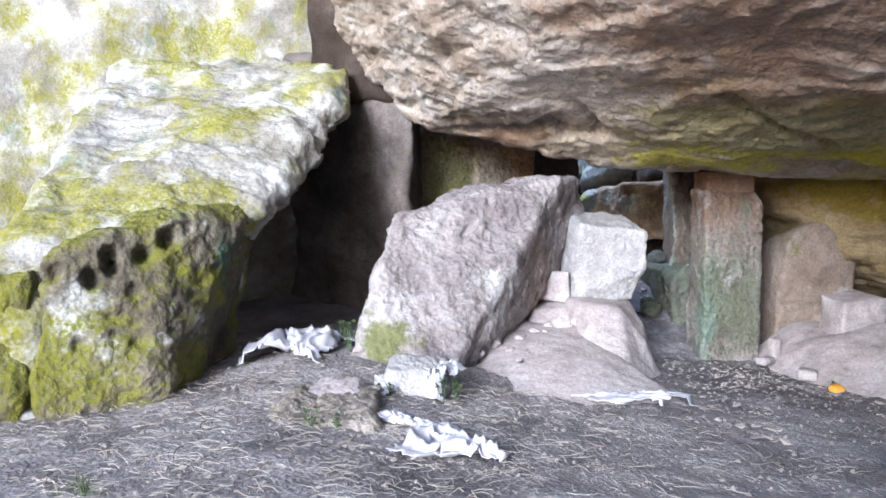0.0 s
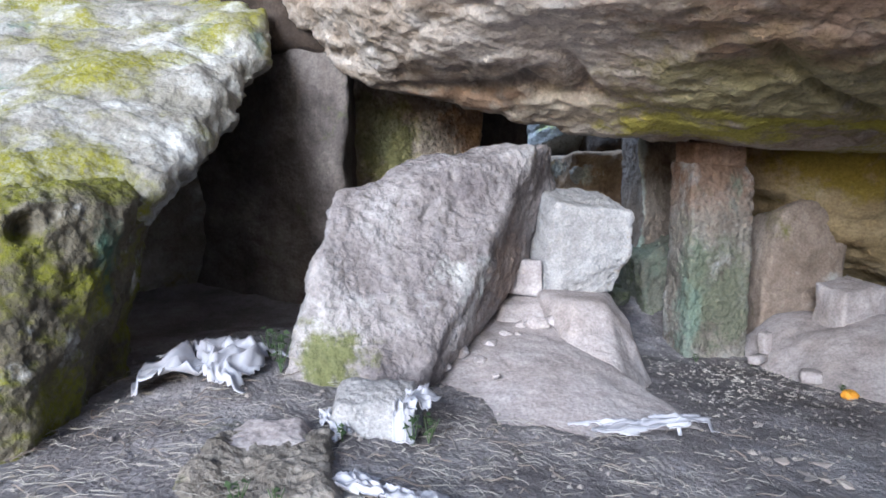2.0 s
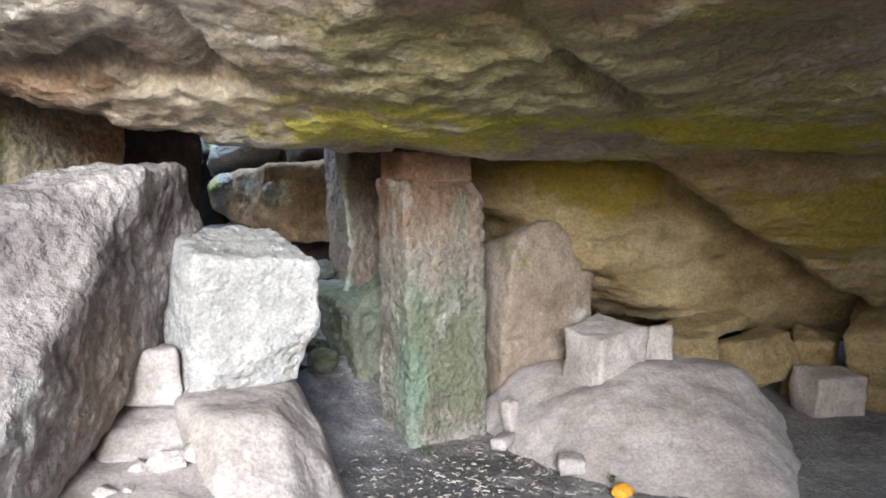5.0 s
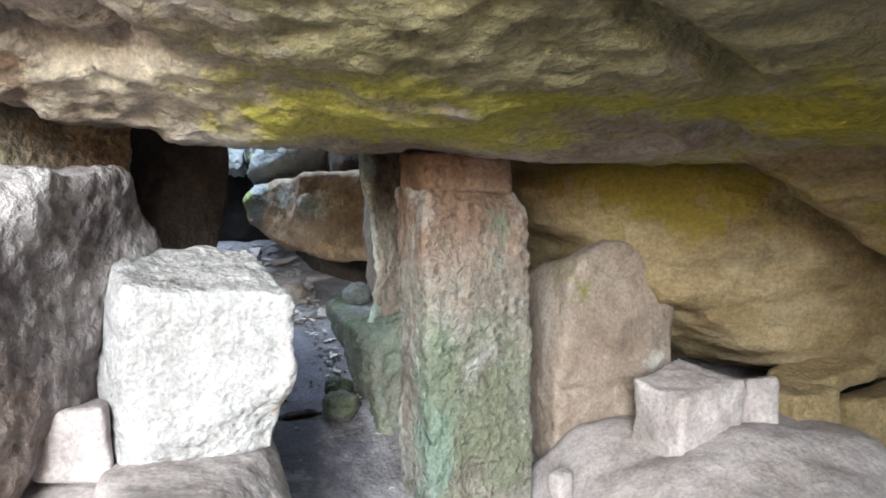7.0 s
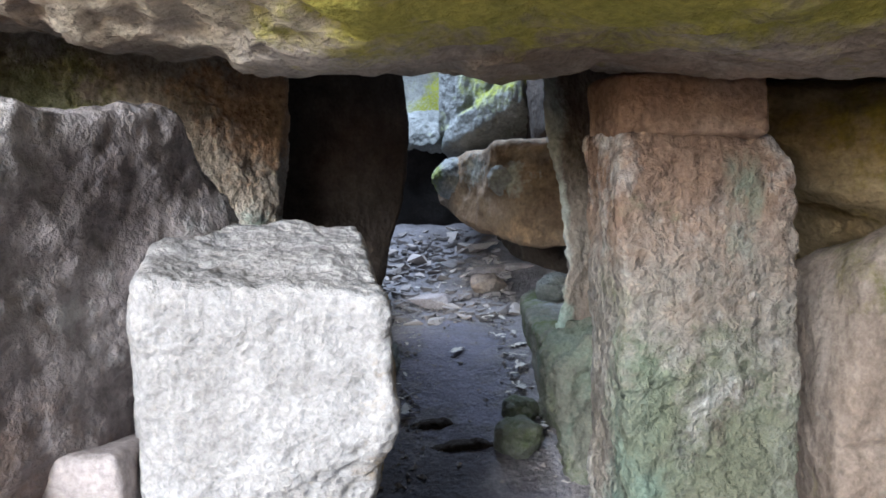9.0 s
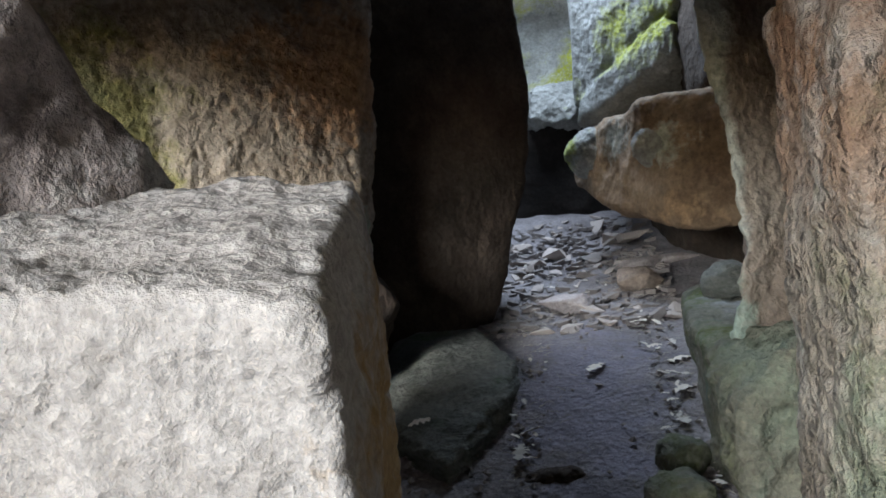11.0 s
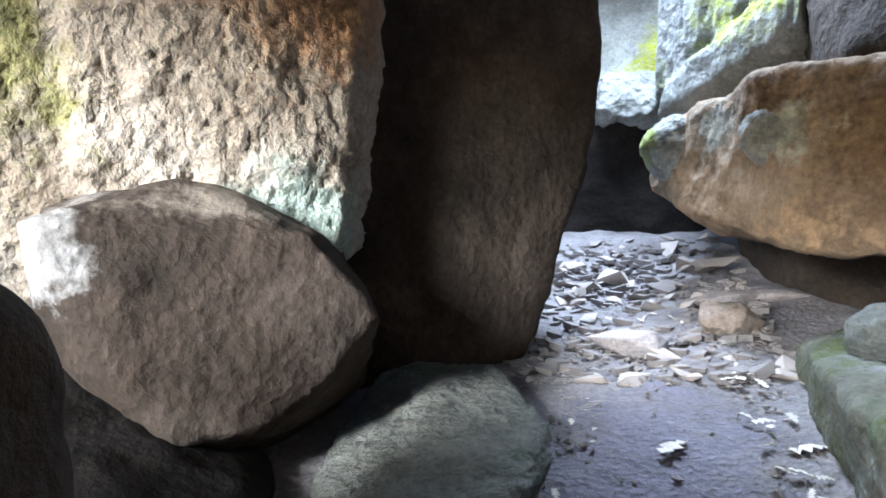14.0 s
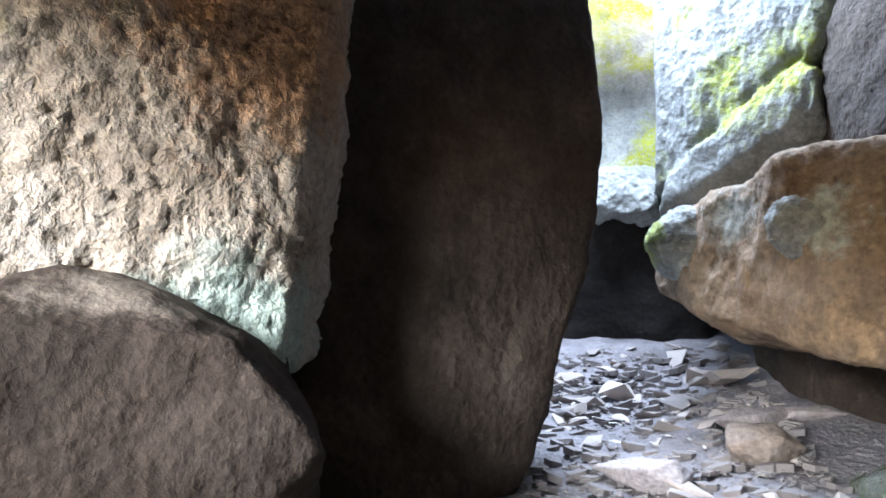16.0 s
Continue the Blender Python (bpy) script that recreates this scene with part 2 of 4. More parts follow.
# pale patches paint mouth light onto the round boulder's left end and top rim
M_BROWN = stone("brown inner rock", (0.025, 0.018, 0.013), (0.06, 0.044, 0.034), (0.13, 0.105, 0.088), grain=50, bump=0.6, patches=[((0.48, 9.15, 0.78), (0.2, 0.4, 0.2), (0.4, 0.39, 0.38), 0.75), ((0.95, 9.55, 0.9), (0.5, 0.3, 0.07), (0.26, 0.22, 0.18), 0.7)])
M_FLAT = stone("green grey flagstone", (0.12, 0.125, 0.11), (0.23, 0.24, 0.215), (0.33, 0.34, 0.31), 0.2, (0.1, 0.13, 0.08), 0.3, grain=45, bump=1.4, bed=4.0)
M_ORANGE = stone("ochre rock with grey lichen", (0.14, 0.092, 0.055), (0.27, 0.195, 0.125), (0.38, 0.31, 0.235), grain=35, bump=0.8,
                 patches=[((2.72, 10.95, 1.15), (0.2, 0.25, 0.14), (0.42, 0.44, 0.39), 0.9), ((2.45, 11.35, 1.25), (0.12, 0.25, 0.16), (0.3, 0.31, 0.27), 0.8), ((2.85, 10.85, 0.75), (0.3, 0.2, 0.12), (0.4, 0.27, 0.15), 0.8)])
M_GREY = stone("lichen grey rock", (0.17, 0.175, 0.165), (0.26, 0.265, 0.25), (0.37, 0.375, 0.36), 0.5, (0.24, 0.26, 0.035), 0.6, 0.0, grain=40, bump=1.0, pale=0.1)
M_MOSS = stone("moss covered rock", (0.12, 0.12, 0.09), (0.2, 0.2, 0.16), (0.3, 0.3, 0.26), 0.6, (0.085, 0.105, 0.035), 0.1, 0.2, (0.12, 0.18, 0.14), grain=50, bump=1.1,
               patches=[((2.7, 8.6, 0.35), (0.2, 0.3, 0.25), (0.17, 0.215, 0.16), 0.5), ((2.95, 10.0, 0.42), (0.4, 0.9, 0.08), (0.28, 0.29, 0.3), 0.7)])
M_TUFT = stone("brown stone with moss tufts", (0.17, 0.145, 0.115), (0.29, 0.255, 0.215), (0.4, 0.365, 0.33), 0.42, (0.12, 0.13, 0.035), -0.1, grain=45, bump=1.2)
# first patch: trodden passage earth with bluish sky light put into its colour
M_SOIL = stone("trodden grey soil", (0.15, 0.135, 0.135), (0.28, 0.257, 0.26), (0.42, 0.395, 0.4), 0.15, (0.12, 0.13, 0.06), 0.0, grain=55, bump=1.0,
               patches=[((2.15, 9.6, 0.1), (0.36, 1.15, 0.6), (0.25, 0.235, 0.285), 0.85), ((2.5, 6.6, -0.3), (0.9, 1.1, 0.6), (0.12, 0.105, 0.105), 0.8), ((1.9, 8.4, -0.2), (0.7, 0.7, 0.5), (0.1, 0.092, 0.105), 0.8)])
M_CHIP = plain("broken stone", (0.26, 0.225, 0.205), (0.5, 0.46, 0.43), 18, 0.9, 0.4, 0.8)
M_LEAF = plain("dry pale leaf", (0.52, 0.47, 0.39), (0.78, 0.75, 0.69), 40, 0.8, 0.2, 0.5)
M_STRAW = plain("dry straw", (0.27, 0.25, 0.21), (0.54, 0.5, 0.44), 5, 0.8, 0.1)
M_TWIG = plain("grey twig", (0.12, 0.09, 0.07), (0.3, 0.25, 0.21), 60, 0.9, 0.3)
M_CLOTH = plain("dirty white cloth", (0.35, 0.34, 0.37), (0.6, 0.59, 0.63), 9, 0.9, 0.15)
M_HERB = plain("herb leaf", (0.04, 0.065, 0.03), (0.09, 0.13, 0.055), 30, 0.7, 0.2)
M_PEEL = plain("orange peel", (0.75, 0.3, 0.02), (0.85, 0.42, 0.05), 50, 0.5, 0.4)


# ---- builders ----
def ground_z(x, y):
    front = -0.12 + 0.13 * np.exp(-((x + 0.9) ** 2 + (y - 5.9) ** 2) / 0.6) - 0.078 * np.clip(x, -1.0, 3.3) - 0.08 * np.clip(-1.0 - x, 0, 1.8) - 0.02 * np.clip(y - 4, 0, 3) * (x > 0.5)
    rear = np.interp(y, [7.5, 8.9, 9.8, 11.1, 12.5, 14, 16, 25], [-0.3, -0.08, 0.1, 0.23, 0.42, 0.85, 1.3, 1.5])
    k = np.clip((y - 7.2) / 1.6, 0, 1)
    k = k * k * (3 - 2 * k)
    return front * (1 - k) + rear * k


def gz(x, y):
    return float(ground_z(np.array(x), np.array(y)))


def link(name, me, mat, parent=None, label=""):
    me.materials.append(mat)
    ob = new(name, me)
    if parent:
        ob.parent = parent
    if label:
        ob["label"] = label
    return ob


def part(name, bm, mat, parent, label=""):
    me = bpy.data.meshes.new(name)
    bm.to_mesh(me)
    bm.free()
    me.shade_smooth()
    return link(name, me, mat, parent, label)


def hull_bm(hulls):
    bm = bmesh.new()
    for pts in hulls:
        vs = [bm.verts.new(p) for p in pts]
        bmesh.ops.convex_hull(bm, input=vs)
    loose = [v for v in bm.verts if not v.link_faces]
    bmesh.ops.delete(bm, geom=loose, context="VERTS")
    bmesh.ops.recalc_face_normals(bm, faces=bm.faces)
    return bm


def rock_mesh(name, hulls, voxel=0.035, smooth=4, lump=0.03, freq=2.2, crag=0.012, bed=1.0, seed=0, base=None, step=0.0, steps=7.0, pits=(), cracks=()):
    """A rock: solid blocks of a few corners melted into one skin, rounded at the edges and weathered."""
    bm = hull_bm(hulls)
    me = bpy.data.meshes.new(name + "_raw")
    bm.to_mesh(me)
    bm.free()
    ob = new(name + "_raw", me)
    mod = ob.modifiers.new("skin", "REMESH")
    mod.mode, mod.voxel_size = "VOXEL", voxel
    out = bpy.data.meshes.new_from_object(ob.evaluated_get(bpy.context.evaluated_depsgraph_get()))
    bpy.data.objects.remove(ob)
    bpy.data.meshes.remove(me)
    out.name = name
    n = len(out.vertices)
    co = np.empty(n * 3)
    out.vertices.foreach_get("co", co)
    co = co.reshape(-1, 3)
    ed = np.empty(len(out.edges) * 2, int)
    out.edges.foreach_get("vertices", ed)
    a, b = ed.reshape(-1, 2).T
    deg = np.bincount(np.r_[a, b], minlength=n)[:, None]

    def relax(c):
        s = np.stack([np.bincount(a, c[b, i], n) + np.bincount(b, c[a, i], n) for i in range(3)], 1)
        return c * 0.4 + 0.6 * s / deg

    for _ in range(smooth):
        co = relax(co)
    out.vertices.foreach_set("co", co.ravel())
    out.update()
    no = np.empty(n * 3)
    out.vertices.foreach_get("normal", no)
    no = no.reshape(-1, 3)
    off = Vector((seed * 3.7, -seed * 1.9, seed * 5.3))
    d = np.empty(n)
    for i, p in enumerate(co):
        q = Vector((p[0], p[1], p[2] * bed)) + off
        d[i] = lump * noise.fractal(q * freq, 1.0, 2.0, 4) + crag * (0.4 - abs(noise.fractal(q * freq * 4.5, 0.9, 2.1, 3)))
        if step:
            f = q.z / bed * steps + 1.3 * noise.noise(q * 0.8)
            d[i] += step * (f - math.floor(f) - 0.5)
    for x, y, z, r, deep in pits:
        far = np.linalg.norm(co - np.array([x, y, z]), axis=1) / r
        d -= deep * np.clip(1.2 - far, 0, 1) ** 0.5 * (far < 1.2)
    for p0, p1, wide, deep in cracks:
        p0, p1 = np.array(p0), np.array(p1)
        k = np.clip(((co - p0) @ (p1 - p0)) / ((p1 - p0) @ (p1 - p0)), 0, 1)
        wob = np.array([noise.noise_vector(Vector(c * 5)) for c in p0 + k[:, None] * (p1 - p0)]) * 0.035
        far = np.linalg.norm(co - p0 - k[:, None] * (p1 - p0) - wob, axis=1)
        d -= deep * np.clip(1 - far / wide, 0, 1)
    co = co + no * d[:, None]
    base = np.array(base if base is not None else [co[:, 0].mean(), co[:, 1].mean(), co[:, 2].min()])
    out.vertices.foreach_set("co", (co - base).ravel())
    out.update()
    out.shade_smooth()
    return out, base


def rock(name, hulls, mat, label, category="rock", kind="", group="", parent=None, **shape):
    if not isinstance(hulls[0][0], (tuple, list)):
        hulls = [hulls]
    me, base = rock_mesh(name, hulls, **shape)
    ob = link(name, me, mat)
    ob.location = base
    if parent:
        ob.parent = parent
        ob["label"] = label
        ob.location = Vector(base) - parent.location
        return ob
    return tagged(ob, label, category, group, kind)


def lump(name, c, r, s, mat, label, category="stone", turn=0.0, angular=False, **more):
    """A rounded loose stone with three radii."""
    rg = random.Random(s)
    pts = []
    n = 11 if angular else 26
    for k in range(n):
        z = 1 - 2 * (k + 0.5) / n
        w = math.sqrt(1 - z * z)
        a = k * 2.4
        g = rg.uniform(0.8, 1.25) if angular else rg.uniform(0.86, 1.1)
        v = Matrix.Rotation(radians(turn), 3, "Z") @ Vector((r[0] * w * math.cos(a) * g, r[1] * w * math.sin(a) * g, r[2] * z * g))
        pts.append((c[0] + v.x, c[1] + v.y, c[2] + v.z))
    m = min(r)
    return rock(name, pts, mat, label, category, voxel=m / 8, smooth=0 if angular else 3, lump=m * (0.06 if angular else 0.15), freq=1.2 / m, crag=m * 0.12, seed=s, **more)


# ---- ground ----
def axis(lo, hi, step, far):
    mid = np.arange(lo, hi, step)
    grow = step * np.cumsum(1.35 ** np.arange(1, 30))
    grow = grow[grow < far]
    return np.r_[lo - grow[::-1], mid, mid[-1] + grow]


def build_ground():
    xs, ys = axis(-4.0, 6.0, 0.045, 300), axis(0.5, 13.5, 0.045, 300)
    X, Y = np.meshgrid(xs, ys)
    Z = ground_z(X, Y)
    for i in range(X.shape[0]):
        for j in range(X.shape[1]):
            x, y = X[i, j], Y[i, j]
            if -4 < x < 6 and 0.5 < y < 13.5:
                path = math.exp(-((x - 2.15) / 0.28) ** 2) * (8.6 < y < 10.6)
                Z[i, j] += (1 - 0.8 * path) * (0.03 * noise.fractal(Vector((x * 1.7, y * 1.7, 0)), 1, 2, 3) + 0.012 * noise.fractal(Vector((x * 9, y * 9, 4)), 0.8, 2, 3))
    w = len(xs)
    idx = np.arange(X.size).reshape(X.shape)
    f = np.stack([idx[:-1, :-1], idx[:-1, 1:], idx[1:, 1:], idx[1:, :-1]], -1).reshape(-1, 4)
    me = bpy.data.meshes.new("ground")
    me.from_pydata(np.stack([X, Y, Z], -1).reshape(-1, 3).tolist(), [], f.tolist())
    me.shade_smooth()
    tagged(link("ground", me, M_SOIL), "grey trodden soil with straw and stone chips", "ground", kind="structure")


build_ground()

# ---- the great boulders ----
rock("left_boulder", [
    [(-2.68, 4.75, -0.3), (-2.66, 4.85, 0.8), (-1.95, 5.6, 1.12), (-2.9, 4.8, 0.8), (-3.4, 4.6, -0.3), (-1.45, 5.9, 1.1), (-1.6, 5.9, 0.9),
     (-1.18, 6.7, 1.4), (-0.95, 7.9, 2.2), (-1.0, 8.1, 2.55), (-3.2, 6.6, 1.75), (-3.6, 8.5, 2.7), (-3.4, 7.5, -0.3), (-4.5, 7.5, -0.3), (-2.2, 8.8, 1.7), (-2.2, 9.3, 2.9)]],
    M_LEFT, "huge pale boulder with yellow-green moss and lichen", "boulder", voxel=0.03, smooth=2, lump=0.10, freq=1.6, crag=0.034, seed=1, step=0.03, steps=4)
rock("holed_boulder", [
    [(-1.93, 4.85, -0.3), (-2.58, 4.6, -0.3), (-1.86, 5.2, 1.1), (-2.42, 4.9, 0.94), (-1.5, 5.62, 1.04), (-1.74, 5.27, 0.45), (-2.58, 4.85, 0.85), (-2.55, 6.3, 1.2), (-1.55, 6.3, 1.2), (-1.8, 6.3, -0.3), (-2.55, 6.3, -0.3)],
    [(-2.66, 4.66, -0.3), (-2.64, 4.8, 0.78), (-3.4, 4.4, -0.3), (-3.3, 4.6, 0.72), (-3.3, 6.0, 0.9), (-2.6, 6.0, 0.9), (-3.3, 6.0, -0.3), (-2.6, 6.0, -0.3)]],
    M_HOLED, "dark pitted boulder with deep holes and yellow-green moss", "boulder", voxel=0.02, smooth=3, lump=0.07, freq=2.0, crag=0.04, seed=42,
    pits=[(-1.88, 5.2, 0.96, 0.075, 0.2), (-2.02, 5.08, 0.86, 0.055, 0.14), (-2.19, 4.96, 0.87, 0.06, 0.18), (-2.18, 4.96, 0.78, 0.055, 0.16), (-2.28, 4.89, 0.72, 0.065, 0.15), (-2.5, 4.86, 0.75, 0.06, 0.12), (-2.05, 5.0, 0.62, 0.05, 0.06), (-2.33, 4.82, 0.3, 0.06, 0.06), (-2.0, 4.95, 0.3, 0.06, 0.05)],
    cracks=[((-2.63, 4.6, -0.2), (-2.6, 4.75, 0.7), 0.08, 0.12)])
rock("rear_left_boulder", [(-5.5, 8.0, -0.3), (-5.6, 8.2, 4.2), (-2.4, 9.0, 3.2), (-1.2, 9.2, 2.4), (-1.0, 9.4, 4.6), (-5.5, 11, 4.6), (-1.0, 11, 4.4), (-2, 9.4, -0.3), (-1, 11, -0.3)],
     M_LEFT, "tall pale mossy rock face behind the boulder", "boulder", voxel=0.08, smooth=3, lump=0.12, freq=1.2, crag=0.04, seed=2)
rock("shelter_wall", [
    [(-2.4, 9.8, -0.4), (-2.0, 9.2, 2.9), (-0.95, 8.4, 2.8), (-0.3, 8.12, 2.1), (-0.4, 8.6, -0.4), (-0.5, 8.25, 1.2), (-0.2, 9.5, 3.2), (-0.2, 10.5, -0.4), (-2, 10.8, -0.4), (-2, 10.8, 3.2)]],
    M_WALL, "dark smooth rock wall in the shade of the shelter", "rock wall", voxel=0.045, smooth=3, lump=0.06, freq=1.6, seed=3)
rock("hanging_rock", [
    [(-0.4, 8.85, 2.3), (-0.45, 9.3, -0.3), (0.6, 9.46, 2.6), (0.56, 9.62, 0.6), (0.2, 10.1, -0.3), (-0.8, 10.2, 2.8), (-0.8, 10.2, -0.3), (0.7, 10.2, 2.6), (0.7, 10.2, 0.5)],
    [(0.42, 9.3, 2.7), (0.42, 9.5, 0.4), (1.1, 9.85, 0.66), (1.1, 9.88, 1.1), (1.19, 10.1, 1.6), (1.27, 10.15, 2.7), (0.95, 10.7, 0.8), (1.0, 10.8, 2.7), (-1.2, 11.5, 2.7), (-1.2, 11.5, 0.0)],
    # unseen upper block, added to keep sky light from leaking in
    [(-0.8, 9.6, 2.2), (1.1, 10.4, 2.2), (-1.2, 9.6, 4.6), (1.1, 10.4, 4.6), (-1.2, 11.5, 2.2), (0.9, 11.3, 2.2), (-1.2, 11.5, 4.6), (0.9, 11.3, 4.6)]],
    M_WEDGE, "pitted tan rock hanging down to a blunt tip", "boulder", voxel=0.021, smooth=2, lump=0.026, freq=6.5, crag=0.034, seed=4)
rock("roof_boulder", [
    [(-1.15, 8.5, 2.9), (-0.26, 7.95, 1.97), (1.0, 7.5, 1.68), (1.45, 7.4, 1.58), (1.9, 6.95, 1.54), (2.7, 6.64, 1.51), (3.6, 6.5, 1.47), (7.5, 6.4, 1.35),
     (-0.3, 9.6, 2.3), (1.5, 7.6, 1.57), (2.8, 7.55, 1.49), (3.6, 7.6, 1.42), (7, 8.2, 1.4), (1.4, 4.1, 2.35), (3.0, 3.3, 2.1), (7.5, 2.4, 1.7), (-0.1, 5.6, 2.85), (-1.1, 7.0, 3.5),
     (1.2, 3.3, 3.6), (3.0, 2.6, 3.2), (7.5, 1.8, 3.2), (-0.6, 5.2, 4.4), (-1.2, 7.5, 4.8), (-1.0, 10, 4.8), (7.5, 4, 5.2), (7.5, 10, 5.0)]],
    M_ROOF, "massive overhanging sandstone boulder stained brown and mossy yellow", "boulder", voxel=0.035, smooth=2, lump=0.065, freq=1.4, crag=0.042, bed=2.2, seed=5, step=0.022, steps=5.0,
    cracks=[((1.95, 5.24, 1.93), (2.2, 5.44, 1.86), 0.075, 0.1), ((2.2, 5.44, 1.86), (2.56, 5.59, 1.71), 0.075, 0.1), ((2.56, 5.59, 1.71), (3.03, 5.82, 1.61), 0.08, 0.1), ((3.4, 6.4, 1.5), (3.75, 6.6, 1.4), 0.12, 0.14),
            ((-0.1, 7.9, 2.07), (0.64, 7.3, 1.92), 0.14, 0.2), ((0.64, 7.3, 1.92), (0.95, 6.75, 1.92), 0.15, 0.22), ((0.95, 6.75, 1.92), (1.13, 6.9, 1.8), 0.13, 0.18), ((1.1, 6.2, 1.93), (1.37, 6.6, 1.75), 0.1, 0.12), ((1.13, 6.9, 1.8), (1.37, 6.6, 1.75), 0.1, 0.11)])
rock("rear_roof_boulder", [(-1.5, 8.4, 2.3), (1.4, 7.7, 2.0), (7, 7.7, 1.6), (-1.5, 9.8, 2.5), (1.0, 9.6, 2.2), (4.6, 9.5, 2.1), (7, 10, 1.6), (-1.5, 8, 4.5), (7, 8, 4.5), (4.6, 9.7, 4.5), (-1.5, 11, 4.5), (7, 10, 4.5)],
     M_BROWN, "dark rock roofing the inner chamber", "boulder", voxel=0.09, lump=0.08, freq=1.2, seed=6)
rock("leaning_slab", [
    [(-0.78, 5.6, -0.14), (0.0, 5.6, -0.14), (-0.5, 5.95, 0.72), (-0.41, 6.28, 1.1), (0.1, 6.75, 1.3), (0.72, 7.1, 1.45), (1.1, 6.95, 1.44), (1.3, 7.4, 1.42), (1.42, 7.6, 1.1), (1.0, 7.0, 0.65), (0.55, 6.4, 0.2),
     (-0.4, 6.5, -0.15), (-0.1, 7.0, 1.1), (0.8, 7.7, 1.38), (1.3, 7.8, 0.4), (0.7, 7.4, -0.2)]],
    M_SLAB, "leaning triangular grey boulder with a ring-like mark", "boulder", voxel=0.02, smooth=4, lump=0.06, freq=2.2, crag=0.022, seed=7,
    cracks=[((0.37 + 0.1 * (0.93 * math.cos(a) - 0.2 * math.sin(a)), 6.37 + 0.1 * (0.37 * math.cos(a) + 0.51 * math.sin(a)), 0.83 + 0.083 * math.sin(a)), (0.37 + 0.1 * (0.93 * math.cos(a + 0.8) - 0.2 * math.sin(a + 0.8)), 6.37 + 0.1 * (0.37 * math.cos(a + 0.8) + 0.51 * math.sin(a + 0.8)), 0.83 + 0.083 * math.sin(a + 0.8)), 0.035, 0.02) for a in (0, 0.8, 2.4, 3.2, 4.0, 4.8)]
    + [((0.55, 6.8, 1.25), (0.6, 6.7, 0.95), 0.07, 0.04), ((0.75, 6.9, 1.3), (0.85, 6.85, 1.0), 0.08, 0.04), ((0.3, 6.6, 1.15), (0.2, 6.3, 0.95), 0.06, 0.03)])
rock("cube_stone", [
    [(1.27, 7.02, 0.99), (1.89, 6.98, 0.93), (1.9, 7.02, 0.6), (1.8, 7.15, 0.26), (1.22, 7.08, 0.28), (1.2, 7.58, 1.11), (1.79, 7.56, 1.07), (1.78, 7.61, 0.26), (1.15, 7.55, 0.28), (1.1, 7.4, 0.5)]],
    M_GRANITE, "pale squared granite block with rounded corners", "stone block", voxel=0.015, smooth=7, lump=0.022, freq=4, crag=0.014, seed=8)
rock("mound_boulder", [
    [(1.15, 6.95, 0.3), (1.3, 6.6, 0.29), (1.55, 6.65, 0.27), (1.8, 6.6, -0.05), (1.95, 6.55, -0.45), (1.5, 6.1, -0.2), (1.2, 6.3, -0.05), (1.85, 7.4, 0.25), (1.2, 7.6, 0.26), (1.92, 7.5, -0.45), (1.1, 7.6, -0.4)]],
    M_DUST, "smooth worn pale boulder under the granite block", "boulder", voxel=0.02, smooth=7, lump=0.03, crag=0.008, seed=9)
rock("ramp_rock", [(0.1, 6.2, -0.2), (0.45, 5.35, -0.25), (1.0, 5.2, -0.25), (1.85, 5.4, -0.32), (1.95, 6.3, -0.45), (0.3, 6.9, 0.1), (1.2, 6.8, 0.1), (0.9, 7.3, 0.12), (0.9, 6.0, -0.02), (1.3, 5.7, -0.12), (1.9, 7, -0.45)],
     M_DUST, "low dusty rock ramp worn smooth underfoot", "rock", voxel=0.025, smooth=6, lump=0.02, crag=0.006, seed=10)
rock("chock_stone", [(0.91, 7.1, 0.28), (0.98, 7.08, 0.54), (1.18, 7.06, 0.54), (1.2, 7.08, 0.24), (0.95, 7.45, 0.5), (1.2, 7.45, 0.5), (0.95, 7.45, 0.2), (1.2, 7.45, 0.2)],
     M_DUST, "small squarish stone wedged beside the block", "stone", voxel=0.014, smooth=5, lump=0.015, crag=0.006, seed=11)
rock("wedge_stone", [(0.84, 7.0, 0.2), (1.28, 6.95, 0.24), (1.22, 6.8, 0.05), (0.75, 6.7, -0.02), (0.8, 7.3, 0.25), (1.25, 7.3, 0.25), (0.8, 7.2, -0.05), (1.25, 7.2, -0.05)],
     M_DUST, "flat stone wedged under the chock stone", "stone", voxel=0.014, smooth=5, lump=0.015, crag=0.008, seed=12)
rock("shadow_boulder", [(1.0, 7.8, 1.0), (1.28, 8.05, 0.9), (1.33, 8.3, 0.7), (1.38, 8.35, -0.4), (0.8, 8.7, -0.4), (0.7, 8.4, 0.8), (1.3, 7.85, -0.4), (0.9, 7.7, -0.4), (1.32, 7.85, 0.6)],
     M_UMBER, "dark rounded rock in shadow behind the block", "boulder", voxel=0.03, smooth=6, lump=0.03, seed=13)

# never in view: added behind the start to block light from the right side
rock("rock_behind", [(-1.0, -2.6, -0.4), (8, -2.6, -0.4), (-0.6, -2.8, 5.2), (8, -2.6, 5.2), (-1.0, -4, -0.4), (8, -4, -0.4), (-0.6, -4, 5.2), (8, -4, 5.2)],
     M_PINK, "unseen rock block added to shade the right side", "boulder", voxel=0.15, lump=0.1, freq=0.8, seed=46)

